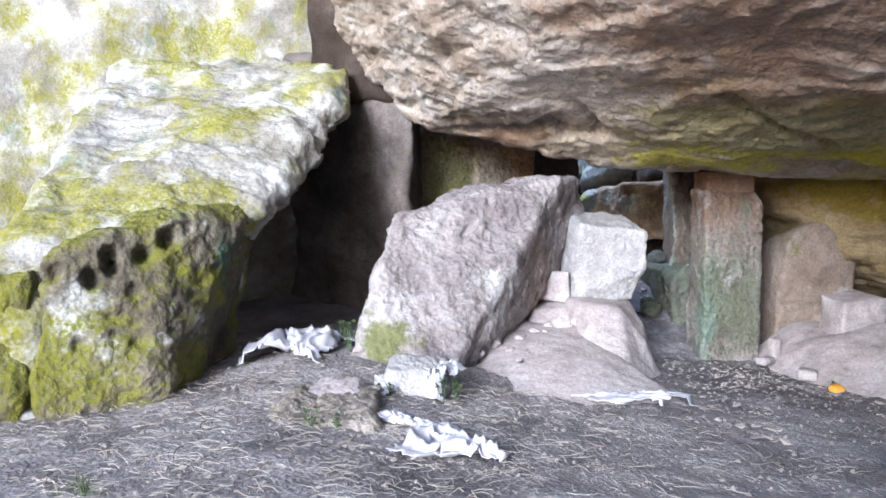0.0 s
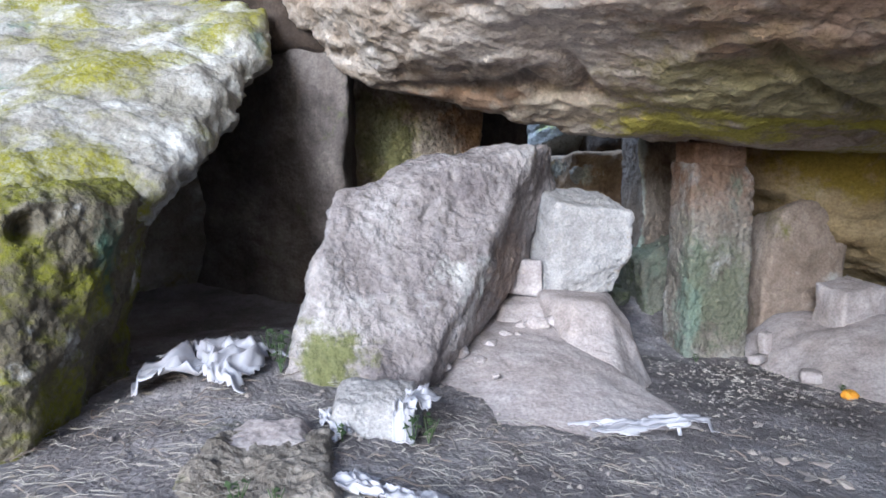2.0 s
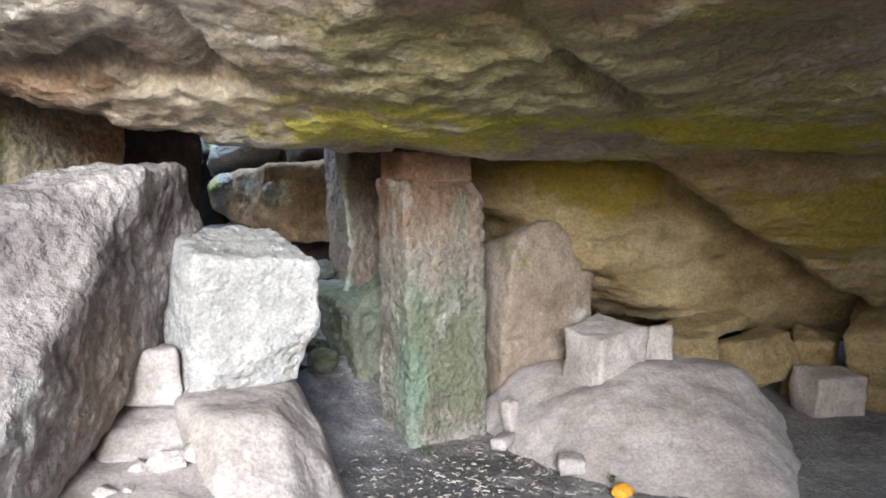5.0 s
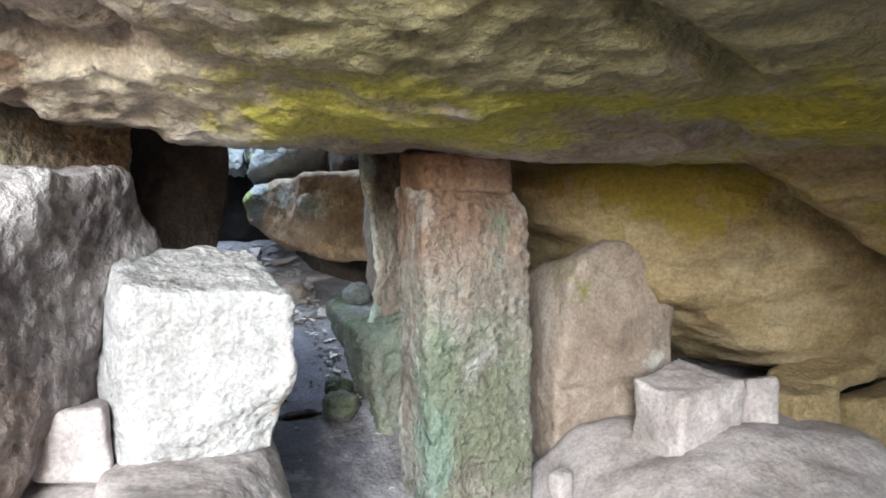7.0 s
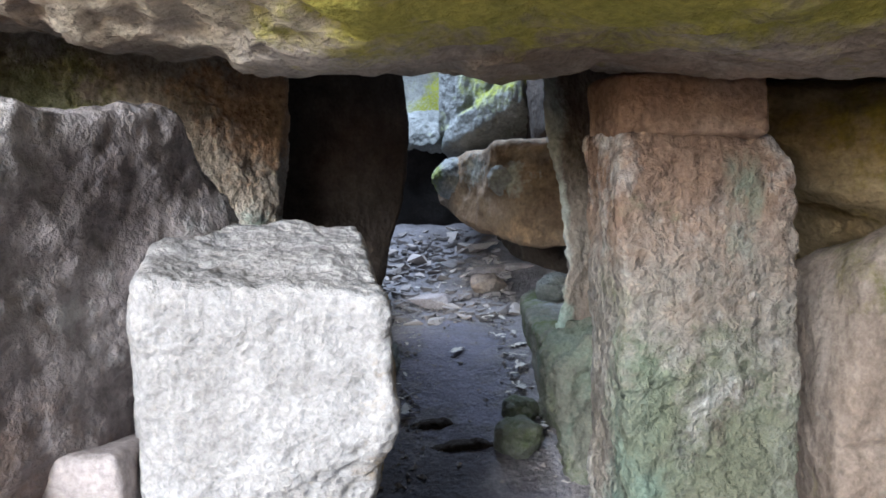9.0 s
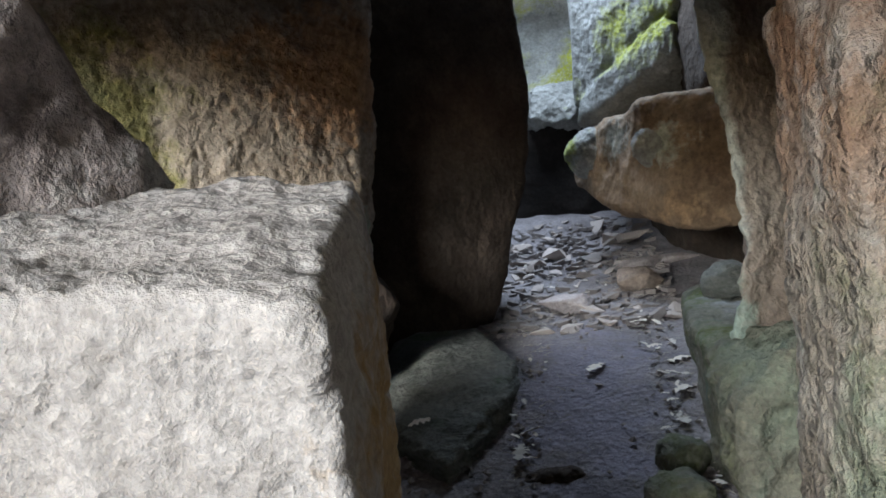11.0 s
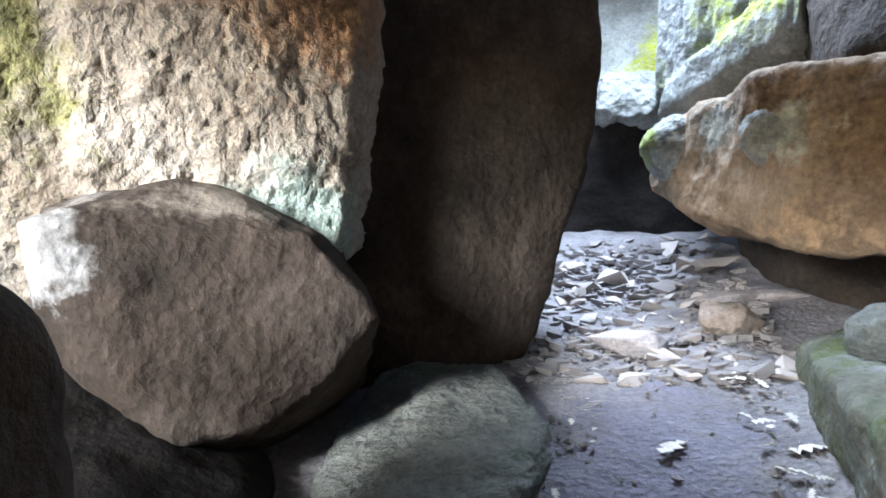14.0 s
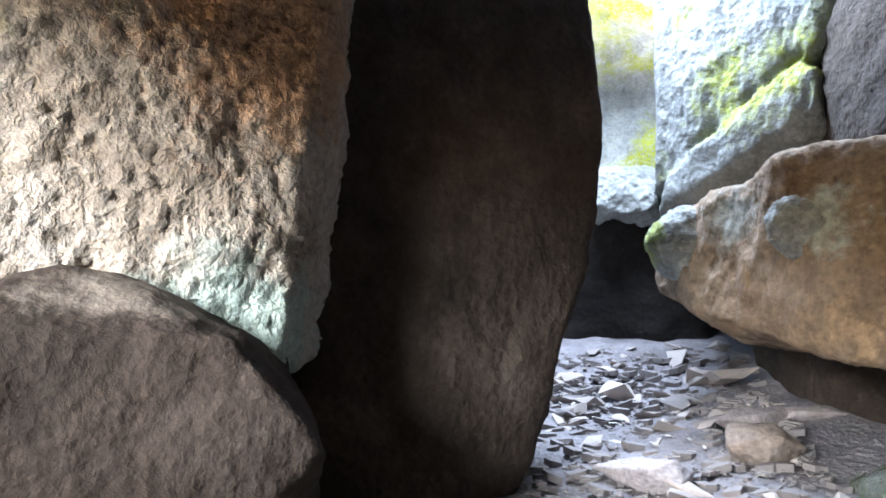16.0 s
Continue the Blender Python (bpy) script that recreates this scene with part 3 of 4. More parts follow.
# ---- the pillar and the stones beside it ----
pillar = rock("stone_pillar", [(2.6, 7.5, -0.5), (3.2, 7.55, -0.5), (2.6, 7.5, 1.2), (3.19, 7.55, 1.18), (3.1, 7.58, 1.3), (2.62, 7.55, 1.32), (2.59, 7.98, -0.5), (3.18, 8.0, -0.5), (2.6, 7.98, 1.32), (3.15, 8.0, 1.3)],
              M_PILLAR, "upright squared stone pillar with rust and green stains", "stone pillar", voxel=0.018, smooth=3, lump=0.022, freq=4, crag=0.026, seed=14)
rock("capstone", [(2.6, 7.52, 1.3), (3.08, 7.52, 1.28), (2.62, 7.52, 1.5), (3.1, 7.55, 1.5), (2.6, 7.9, 1.3), (3.08, 7.9, 1.28), (2.6, 7.9, 1.5), (3.1, 7.9, 1.5)],
     M_RUST, "rusty packing stone between pillar and roof", "stone", voxel=0.018, smooth=4, lump=0.02, crag=0.012, seed=15)
rock("thin_slab", [
    [(2.6, 8.8, 1.8), (2.6, 8.8, 1.35), (2.64, 8.8, 1.06), (2.69, 8.8, 0.75), (2.64, 8.86, 1.8), (2.64, 8.86, 1.35), (2.73, 8.86, 0.75), (3.2, 9.15, 1.8), (3.2, 9.15, 0.6), (3.3, 9.4, 1.8), (3.3, 9.4, 0.6)],
    [(2.7, 8.8, 0.8), (2.64, 8.8, 0.55), (2.6, 8.76, 0.4), (2.58, 8.74, 0.1), (2.74, 8.9, 0.8), (2.7, 8.9, 0.5), (3.2, 9.1, 0.8), (3.2, 9.0, 0.1), (3.3, 9.4, 0.8), (2.7, 8.95, 0.1), (3.3, 9.4, 0.1)],
    [(2.85, 9.1, 1.8), (3.5, 9.0, 1.8), (2.85, 9.1, -0.3), (3.5, 9.0, -0.3), (3.6, 10.4, 1.8), (3.0, 10.4, 1.8), (3.0, 10.2, -0.2), (3.6, 10.2, -0.2)]],
    M_FIN, "thin upright rock slab with pale green edge", "rock slab", voxel=0.02, smooth=2, lump=0.03, freq=4.0, crag=0.018, seed=16)
rock("passage_jamb", [(2.58, 8.4, -0.3), (2.57, 8.45, 0.3), (2.66, 8.5, 0.42), (2.57, 9.0, 0.38), (2.62, 9.1, -0.3), (3.1, 8.5, -0.3), (2.95, 8.5, 0.58), (2.95, 9.1, 0.5), (3.1, 9.1, -0.3)],
     M_MOSS, "green stained rock at the side of the passage", "rock", voxel=0.02, smooth=3, lump=0.06, freq=3.5, crag=0.035, seed=45)
rock("round_stone", [(3.45, 7.85, -0.4), (3.5, 7.8, 0.3), (3.55, 7.8, 0.76), (3.66, 7.8, 0.93), (3.86, 7.85, 1.0), (4.13, 7.85, 0.9), (4.24, 7.82, 0.74), (4.3, 7.85, 0.53), (4.28, 7.8, 0.11), (4.16, 7.8, -0.4), (3.5, 8.5, 0.7), (4.2, 8.5, 0.7), (3.5, 8.5, -0.4), (4.3, 8.5, -0.4)],
     M_PINK, "tall rounded tan stone beside the pillar", "boulder", voxel=0.025, smooth=5, lump=0.035, crag=0.015, seed=17, cracks=[((3.5, 7.8, 0.1), (4.28, 7.8, 0.14), 0.06, 0.05)])
rock("tan_boulder", [(3.3, 8.4, 1.5), (4.15, 7.7, 0.66), (4.97, 7.65, 0.17), (6.67, 7.5, -0.2), (7.24, 7.4, -0.2), (7.2, 7.2, 0.3), (5.8, 7.5, 1.0), (4.6, 7.5, 1.45), (3.9, 7.9, 1.5), (7.4, 7.6, 1.5), (4.3, 10, 1.6), (7.5, 10, 1.6), (4.3, 10, 0), (7.5, 10, -0.3)],
     M_TAN, "broad tan sandstone boulder with bedding cracks", "boulder", voxel=0.045, smooth=3, lump=0.06, freq=1.6, crag=0.03, bed=2.0, seed=18, step=0.035, steps=4.0,
     cracks=[((4.15, 7.72, 0.75), (4.75, 7.6, 0.82), 0.08, 0.06), ((4.75, 7.6, 0.82), (5.5, 7.5, 0.5), 0.08, 0.07), ((4.3, 7.65, 0.55), (5.2, 7.55, 0.3), 0.07, 0.05)])
rock("upper_right_boulder", [(3.95, 6.9, 1.45), (4.88, 6.95, 1.06), (5.99, 6.95, 0.35), (6.5, 6.9, 0.15), (8, 6.5, 0.1), (8, 5.8, 1.6), (4.1, 6.5, 1.6), (5.5, 6.2, 1.6), (8, 8, 1.8), (4.5, 8, 1.7)],
     M_TAN, "tan rock wedged between roof and lower boulder", "boulder", voxel=0.04, smooth=3, lump=0.05, freq=1.6, crag=0.03, bed=2.0, seed=19, step=0.03, steps=4.0)
rock("ledge_rock", [(3.13, 7.4, -0.45), (3.35, 6.46, -0.45), (4.0, 5.65, -0.5), (4.69, 6.27, -0.5), (3.55, 7.0, -0.12), (4.2, 6.95, 0.05), (4.86, 6.9, -0.05), (5.3, 6.9, -0.5), (3.6, 7.8, -0.05), (4.9, 7.8, 0.0), (3.2, 7.9, -0.4), (4.1, 6.2, -0.22)],
     M_DUST, "low sloping tan ledge rock dusted with pale soil", "rock", voxel=0.03, smooth=6, lump=0.035, seed=20)


def block(c, size, turn, seed, mat, label, ease=6):
    """A broken squarish stone: eight uneven corners, worn round."""
    rg = random.Random(seed)
    m = pose(*c, rg.uniform(-7, 7), rg.uniform(-7, 7), turn)
    pts = [tuple(m @ Vector((sx * size[0] * rg.uniform(0.36, 0.54), sy * size[1] * rg.uniform(0.36, 0.54), sz * size[2] * rg.uniform(0.38, 0.55)))) for sx in (-1, 1) for sy in (-1, 1) for sz in (-1, 1)]
    small = min(size)
    return rock("ledge_stone", pts, mat, label, "stone", voxel=max(0.012, small / 22), smooth=ease, lump=small * 0.09, freq=0.8 / small, crag=small * 0.03, seed=seed)


for c, size, turn, seed, mat, word in (
        ((3.97, 7.32, 0.1), (0.5, 0.42, 0.44), 15, 111, M_DUST, "squarish tan stone resting on the ledge"),
        ((4.37, 7.25, 0.13), (0.22, 0.2, 0.24), -12, 113, M_DUST, "small squarish tan stone on the ledge"),
        ((4.78, 7.35, 0.02), (0.42, 0.34, 0.26), 8, 112, M_TAN, "flat tan stone in the stacked layer"),
        ((5.35, 7.3, -0.12), (0.75, 0.36, 0.36), -5, 114, M_TAN, "broad flat tan stone under the boulder"),
        ((5.85, 7.15, -0.2), (0.36, 0.34, 0.55), 30, 115, M_TAN, "angular tan stone under the boulder"),
        ((5.6, 6.78, -0.34), (0.42, 0.36, 0.46), -20, 116, M_DUST, "pinkish tan stone at the foot of the rock wall"),
        ((6.05, 6.65, -0.2), (0.5, 0.42, 0.85), 12, 117, M_TAN, "tall tan stone beside the ledge"),
        ((6.6, 7.0, -0.2), (0.7, 0.6, 0.8), 40, 118, M_TAN, "tan boulder at the foot of the rock wall"),
        ((5.1, 7.5, 0.12), (0.7, 0.3, 0.13), 3, 119, M_TAN, "thin tan stone wedged under the boulder"),
        ((3.27, 7.38, -0.27), (0.11, 0.1, 0.26), 20, 120, M_DUST, "small upright stone at the pillar foot"),
        ((3.1, 7.2, -0.33), (0.2, 0.1, 0.08), 35, 121, M_DUST, "small pale stone at the pillar foot"),
        ((3.3, 6.75, -0.36), (0.18, 0.14, 0.1), -30, 122, M_DUST, "small pale stone by the ledge")):
    block(c, size, turn, seed, mat, word)

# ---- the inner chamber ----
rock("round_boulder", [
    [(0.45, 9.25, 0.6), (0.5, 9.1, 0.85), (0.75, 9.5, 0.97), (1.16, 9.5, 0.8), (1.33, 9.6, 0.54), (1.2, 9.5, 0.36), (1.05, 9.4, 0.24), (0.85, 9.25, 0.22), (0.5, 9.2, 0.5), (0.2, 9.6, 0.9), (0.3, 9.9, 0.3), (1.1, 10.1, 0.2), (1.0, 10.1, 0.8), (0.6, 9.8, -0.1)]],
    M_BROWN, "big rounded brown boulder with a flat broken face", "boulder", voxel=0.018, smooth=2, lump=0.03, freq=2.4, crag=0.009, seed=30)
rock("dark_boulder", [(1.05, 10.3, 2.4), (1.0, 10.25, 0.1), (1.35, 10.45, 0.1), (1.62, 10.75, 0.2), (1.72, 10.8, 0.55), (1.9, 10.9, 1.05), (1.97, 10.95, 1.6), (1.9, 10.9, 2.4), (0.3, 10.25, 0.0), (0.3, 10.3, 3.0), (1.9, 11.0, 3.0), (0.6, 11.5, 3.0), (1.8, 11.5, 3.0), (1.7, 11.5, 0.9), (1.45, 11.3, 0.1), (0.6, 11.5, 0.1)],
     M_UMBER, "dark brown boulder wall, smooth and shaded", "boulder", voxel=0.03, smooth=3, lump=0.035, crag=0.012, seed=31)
rock("flagstone", [(1.15, 9.5, 0.08), (1.35, 9.15, 0.06), (1.6, 8.93, 0.02), (1.8, 9.4, 0.12), (1.82, 9.8, 0.19), (1.55, 10.35, 0.26), (1.1, 10.4, 0.24), (1.1, 9.5, -0.2), (1.6, 8.93, -0.2), (1.8, 9.4, -0.1), (1.82, 9.8, 0), (1.1, 10.4, 0), (1.55, 10.35, 0.0), (1.4, 9.8, 0.24)],
     M_FLAT, "greenish grey flagstone set in the chamber floor", "flagstone", voxel=0.02, smooth=4, lump=0.025, crag=0.025, bed=4, seed=32, step=0.015, steps=14)
# added rock; its near-black colour stands in for shade under the boulder
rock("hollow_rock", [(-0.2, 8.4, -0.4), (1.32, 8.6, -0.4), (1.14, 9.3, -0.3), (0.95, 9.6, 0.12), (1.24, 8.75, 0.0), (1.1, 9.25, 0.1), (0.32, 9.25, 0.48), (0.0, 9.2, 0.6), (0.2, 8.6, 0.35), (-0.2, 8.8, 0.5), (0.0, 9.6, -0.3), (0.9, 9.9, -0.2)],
     M_SHADE, "near-black rock added for the shade in the hollow", "rock", voxel=0.03, smooth=5, lump=0.03, seed=44)
rock("mossy_ledge", [(2.62, 8.85, -0.3), (2.56, 9.0, 0.38), (2.6, 9.6, 0.36), (2.68, 10.4, 0.33), (2.74, 11.0, 0.25), (2.74, 11.2, 0.0), (3.3, 8.9, -0.3), (3.3, 9.0, 0.4), (3.4, 11.0, 0.4), (3.3, 11.0, -0.1)],
     M_MOSS, "low mossy rock ledge along the passage", "rock ledge", voxel=0.022, smooth=4, lump=0.04, crag=0.02, seed=33)
rock("ochre_boulder", [
    [(2.18, 12.0, 0.97), (2.18, 12.1, 1.2), (2.3, 11.9, 1.34), (2.55, 11.5, 1.4), (2.62, 11.0, 1.42), (3.1, 10.9, 1.42), (3.08, 10.7, 0.66), (2.72, 10.8, 0.66), (2.68, 10.85, 1.0), (2.38, 11.3, 0.8), (3.8, 10.2, 1.5), (3.8, 10.2, 0.55), (2.4, 13, 1.3), (2.6, 13, 0.8), (4, 13, 1.4), (4, 13, 0.6)]],
    M_ORANGE, "ochre boulder overhanging the passage with grey lichen patches", "boulder", voxel=0.025, smooth=3, lump=0.05, crag=0.025, seed=34)

lump("lichen_nodule", (2.31, 11.74, 1.16), (0.2, 0.2, 0.19), 35, M_LICHEN, "grey lichen-covered stone lump on the ochre boulder")
lump("lichen_nodule", (2.7, 10.98, 1.15), (0.17, 0.11, 0.13), 36, M_LICHEN, "small grey lichen lump stuck to the ochre boulder")
rock("tilted_slab", [
    [(2.3, 12.62, 3.3), (2.25, 12.62, 1.6), (2.47, 12.47, 1.64), (2.64, 12.37, 1.77), (2.87, 12.07, 1.97), (2.96, 11.87, 2.12), (3.03, 11.87, 2.17), (3.17, 11.87, 2.17), (3.3, 11.82, 3.3), (2.4, 14, 1.6), (2.4, 14, 3.3), (3.8, 14, 3.3), (3.8, 14, 2.0)],
    [(2.24, 12.55, 1.45), (2.3, 12.5, 1.66), (2.62, 12.25, 1.9), (2.89, 11.93, 2.07), (2.96, 11.78, 2.0), (2.96, 11.78, 1.82), (2.87, 11.95, 1.7), (2.64, 12.25, 1.6), (2.47, 12.35, 1.51), (2.5, 13.5, 1.2), (3.4, 12.7, 1.3), (3.4, 13.0, 2.05), (2.7, 12.7, 1.3)]],
    M_GREY, "pale grey tilted rock slab at the rear opening", "rock slab", voxel=0.022, smooth=1, lump=0.02, freq=2.5, crag=0.025, bed=0.4, seed=37,
    cracks=[((2.25, 12.52, 1.66), (2.62, 12.28, 1.9), 0.05, 0.05), ((2.62, 12.28, 1.9), (2.92, 11.92, 2.1), 0.05, 0.05)])
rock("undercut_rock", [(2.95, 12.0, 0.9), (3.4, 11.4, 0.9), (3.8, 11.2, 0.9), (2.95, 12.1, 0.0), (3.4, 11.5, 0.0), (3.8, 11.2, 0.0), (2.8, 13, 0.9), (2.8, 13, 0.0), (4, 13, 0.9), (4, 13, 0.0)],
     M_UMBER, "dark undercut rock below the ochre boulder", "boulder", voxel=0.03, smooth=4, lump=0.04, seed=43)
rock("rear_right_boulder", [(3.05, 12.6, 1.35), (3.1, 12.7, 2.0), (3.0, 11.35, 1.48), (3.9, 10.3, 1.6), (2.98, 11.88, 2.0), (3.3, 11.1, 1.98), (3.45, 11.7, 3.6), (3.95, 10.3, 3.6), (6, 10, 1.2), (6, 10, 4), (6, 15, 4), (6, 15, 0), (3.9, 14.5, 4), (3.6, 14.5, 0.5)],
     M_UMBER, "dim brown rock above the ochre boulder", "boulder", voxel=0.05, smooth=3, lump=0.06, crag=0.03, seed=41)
rock("far_mossy_rock", [(1.5, 15.0, 4.3), (1.4, 13.9, 1.6), (2.7, 13.9, 1.6), (2.7, 15.0, 4.3), (1.2, 16, 4.4), (3, 16, 4.4), (1.2, 16, 1), (3, 16, 1)],
     M_SUNMOSS, "sunlit yellow mossy rock beyond the rear opening", "boulder", voxel=0.05, smooth=3, lump=0.09, crag=0.03, seed=38)
rock("rear_stone", [(1.85, 13.2, 1.87), (2.28, 13.2, 1.72), (1.85, 13.1, 1.6), (1.92, 13.1, 1.5), (2.2, 13.1, 1.52), (1.7, 13.9, 1.9), (2.6, 13.9, 1.9), (1.7, 13.9, 1.3), (2.6, 13.9, 1.3)],
     M_LICHEN, "small grey stone wedged in the rear opening", "stone", voxel=0.02, smooth=3, lump=0.06, freq=4.0, crag=0.03, seed=39)
# near-black colour stands in for the dark of the cavity
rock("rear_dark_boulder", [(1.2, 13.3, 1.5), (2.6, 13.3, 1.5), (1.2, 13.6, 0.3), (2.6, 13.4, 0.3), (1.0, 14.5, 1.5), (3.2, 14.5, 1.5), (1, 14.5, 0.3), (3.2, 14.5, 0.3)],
     M_SHADE, "rock closing the end of the passage, shade painted in", "boulder", voxel=0.05, smooth=4, lump=0.05, seed=40)


# ---- loose things at the shelter mouth ----
front = rock("mossy_front_stone", [(-1.05, 4.1, -0.3), (-0.34, 4.05, -0.3), (-0.32, 4.5, -0.2), (-1.0, 4.3, -0.04), (-0.4, 4.25, -0.03), (-0.92, 4.9, 0.03), (-0.42, 4.95, 0.02), (-0.35, 5.1, -0.2), (-1.12, 5.0, -0.2)],
             M_TUFT, "low mossy brown stone with a pale bare top", "stone", voxel=0.016, smooth=10, lump=0.05, freq=3.5, crag=0.03, seed=50)
rock("pale_top", [(-0.92, 4.7, -0.02), (-0.5, 4.66, -0.02), (-0.82, 4.82, 0.03), (-0.58, 4.82, 0.03), (-0.78, 4.98, 0.06), (-0.55, 4.98, 0.05), (-0.95, 5.08, -0.1), (-0.45, 5.08, -0.1)],
     M_DUST, "pale dusty cap of the stone", parent=front, voxel=0.014, smooth=9, lump=0.02, freq=4, seed=51)
rock("flat_white_stone", [(-0.42, 5.02, -0.1), (0.02, 5.0, -0.1), (-0.4, 5.08, 0.08), (0.0, 5.06, 0.08), (-0.36, 5.4, 0.13), (0.05, 5.38, 0.12), (-0.42, 5.45, -0.1), (0.1, 5.4, -0.1)],
     M_GRANITE, "flat whitish stone half wrapped in torn cloth", "stone", voxel=0.014, smooth=9, lump=0.03, freq=4, seed=52)


def cloth(c, size, turn, seed, label, lift=0.07, n=44):
    """Crumpled cloth: a sheet with sharp folds and a ragged outline, hugging what lies under it."""
    off = Vector((seed * 2.3, seed * 4.1, 0))
    rot = Matrix.Rotation(radians(turn), 3, "Z")
    bm = bmesh.new()
    grid = []
    for i in range(n):
        for j in range(n):
            u, v = i / (n - 1) - 0.5, j / (n - 1) - 0.5
            p = Vector((u * 4, v * 4, 0)) + off
            wob = noise.noise_vector(p * 0.5) * 0.5 + noise.noise_vector(p * 1.3) * 0.18
            q = rot @ Vector(((u + wob.x * 0.5) * size[0], (v + wob.y * 0.5) * size[1], 0))
            edge = min(1.0, 4 * (0.5 - max(abs(u), abs(v))))
            fold = 1 - abs(noise.noise(p * 0.9)) * 3
            fold = max(0, fold) * 0.6 + max(0, 1 - abs(noise.noise(p * 2.1 + Vector((9, 2, 1)))) * 3.5) * 0.35
            x, y = c[0] + q.x, c[1] + q.y
            grid.append(bm.verts.new((q.x, q.y, max(gz(x, y), c[2] if edge > 0.2 else -9) - c[2] + 0.02 + lift * (0.25 + 0.75 * edge) * fold)))
    for i in range(n - 1):
        for j in range(n - 1):
            u, v = (i + 0.5) / (n - 1) * 2 - 1, (j + 0.5) / (n - 1) * 2 - 1
            if math.hypot(u, v) + 0.5 * noise.noise(Vector((u * 1.6, v * 1.6, seed * 7.7))) + 0.2 * noise.noise(Vector((u * 5, v * 5, seed * 3.1))) < 0.82:
                bm.faces.new((grid[i * n + j], grid[(i + 1) * n + j], grid[(i + 1) * n + j + 1], grid[i * n + j + 1]))
    bmesh.ops.delete(bm, geom=[v for v in bm.verts if not v.link_faces], context="VERTS")
    ob = part("crumpled_cloth", bm, M_CLOTH, None)
    ob.location = c
    mod = ob.modifiers.new("thick", "SOLIDIFY")
    mod.thickness = 0.004
    return tagged(ob, label, "cloth", "cloth rags")


cloth((-1.12, 5.85, gz(-1.12, 5.85)), (0.75, 0.95), 20, 1, "crumpled white rag on the soil by the boulder", 0.14)
cloth((0.05, 4.0, gz(0.05, 4.0)), (0.55, 0.62), 35, 2, "crumpled white rag lying on the straw", 0.11)
cloth((-0.2, 4.35, gz(-0.2, 4.35)), (0.42, 0.2), -35, 3, "narrow twisted white rag on the soil", 0.06)
cloth((-0.4, 5.08, gz(-0.4, 5.08)), (0.16, 0.34), 10, 4, "torn white cloth beside the flat stone", 0.05)
cloth((0.03, 5.15, 0.02), (0.28, 0.5), -20, 5, "torn white cloth beside the flat stone", 0.09)
cloth((1.35, 5.38, gz(1.35, 5.38) + 0.03), (0.85, 0.28), 5, 6, "dusty white cloth half buried in the ramp", 0.05)
peel = lump("orange_peel", (3.36, 6.37, gz(3.36, 6.37) + 0.03), (0.07, 0.05, 0.045), 60, M_PEEL, "bright orange fruit peel on the dark soil", "fruit peel")
for k, (x, y, z, r) in enumerate(((0.42, 6.3, 0.02, 0.09), (0.55, 6.2, -0.02, 0.06), (0.66, 6.46, 0.03, 0.07), (0.8, 6.62, 0.06, 0.06), (1.08, 6.72, 0.11, 0.1), (1.2, 6.75, 0.13, 0.1), (0.95, 6.75, 0.1, 0.05), (0.3, 6.1, -0.03, 0.05), (0.6, 5.9, -0.04, 0.035), (0.9, 6.6, 0.06, 0.045))):
    lump("pebble", (x, y, z), (r, r * 0.8, r * 0.6), 70 + k, M_DUST, "small pale angular stone on the dusty ramp", "stone", turn=k * 50, angular=True, group="ramp stones")
lump("ledge_round_stone", (2.86, 10.1, 0.42), (0.14, 0.17, 0.12), 90, M_FLAT, "rounded grey stone resting on the mossy ledge")
lump("passage_stone", (2.45, 9.02, -0.03), (0.1, 0.12, 0.09), 91, M_MOSS, "small mossy stone at the passage edge")
lump("passage_stone", (2.4, 8.7, -0.06), (0.13, 0.15, 0.1), 92, M_MOSS, "dark mossy stone at the passage edge")
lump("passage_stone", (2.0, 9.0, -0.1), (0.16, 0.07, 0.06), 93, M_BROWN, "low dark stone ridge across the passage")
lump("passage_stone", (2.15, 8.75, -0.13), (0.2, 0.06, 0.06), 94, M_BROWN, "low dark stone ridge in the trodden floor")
lump("broken_slab", (2.08, 10.92, 0.24), (0.22, 0.11, 0.07), 95, M_DUST, "oblong broken stone among the rubble", turn=-35, angular=True)
lump("broken_slab", (2.52, 11.25, 0.3), (0.15, 0.15, 0.11), 96, M_PINK, "reddish broken block among the rubble", turn=25, angular=True)
lump("broken_slab", (2.62, 11.75, 0.36), (0.3, 0.06, 0.05), 97, M_DUST, "long pale splinter of stone on the rubble", turn=40, angular=True)
lump("broken_slab", (2.78, 11.85, 0.36), (0.26, 0.06, 0.04), 98, M_DUST, "long grey splinter of stone on the rubble", turn=20, angular=True)


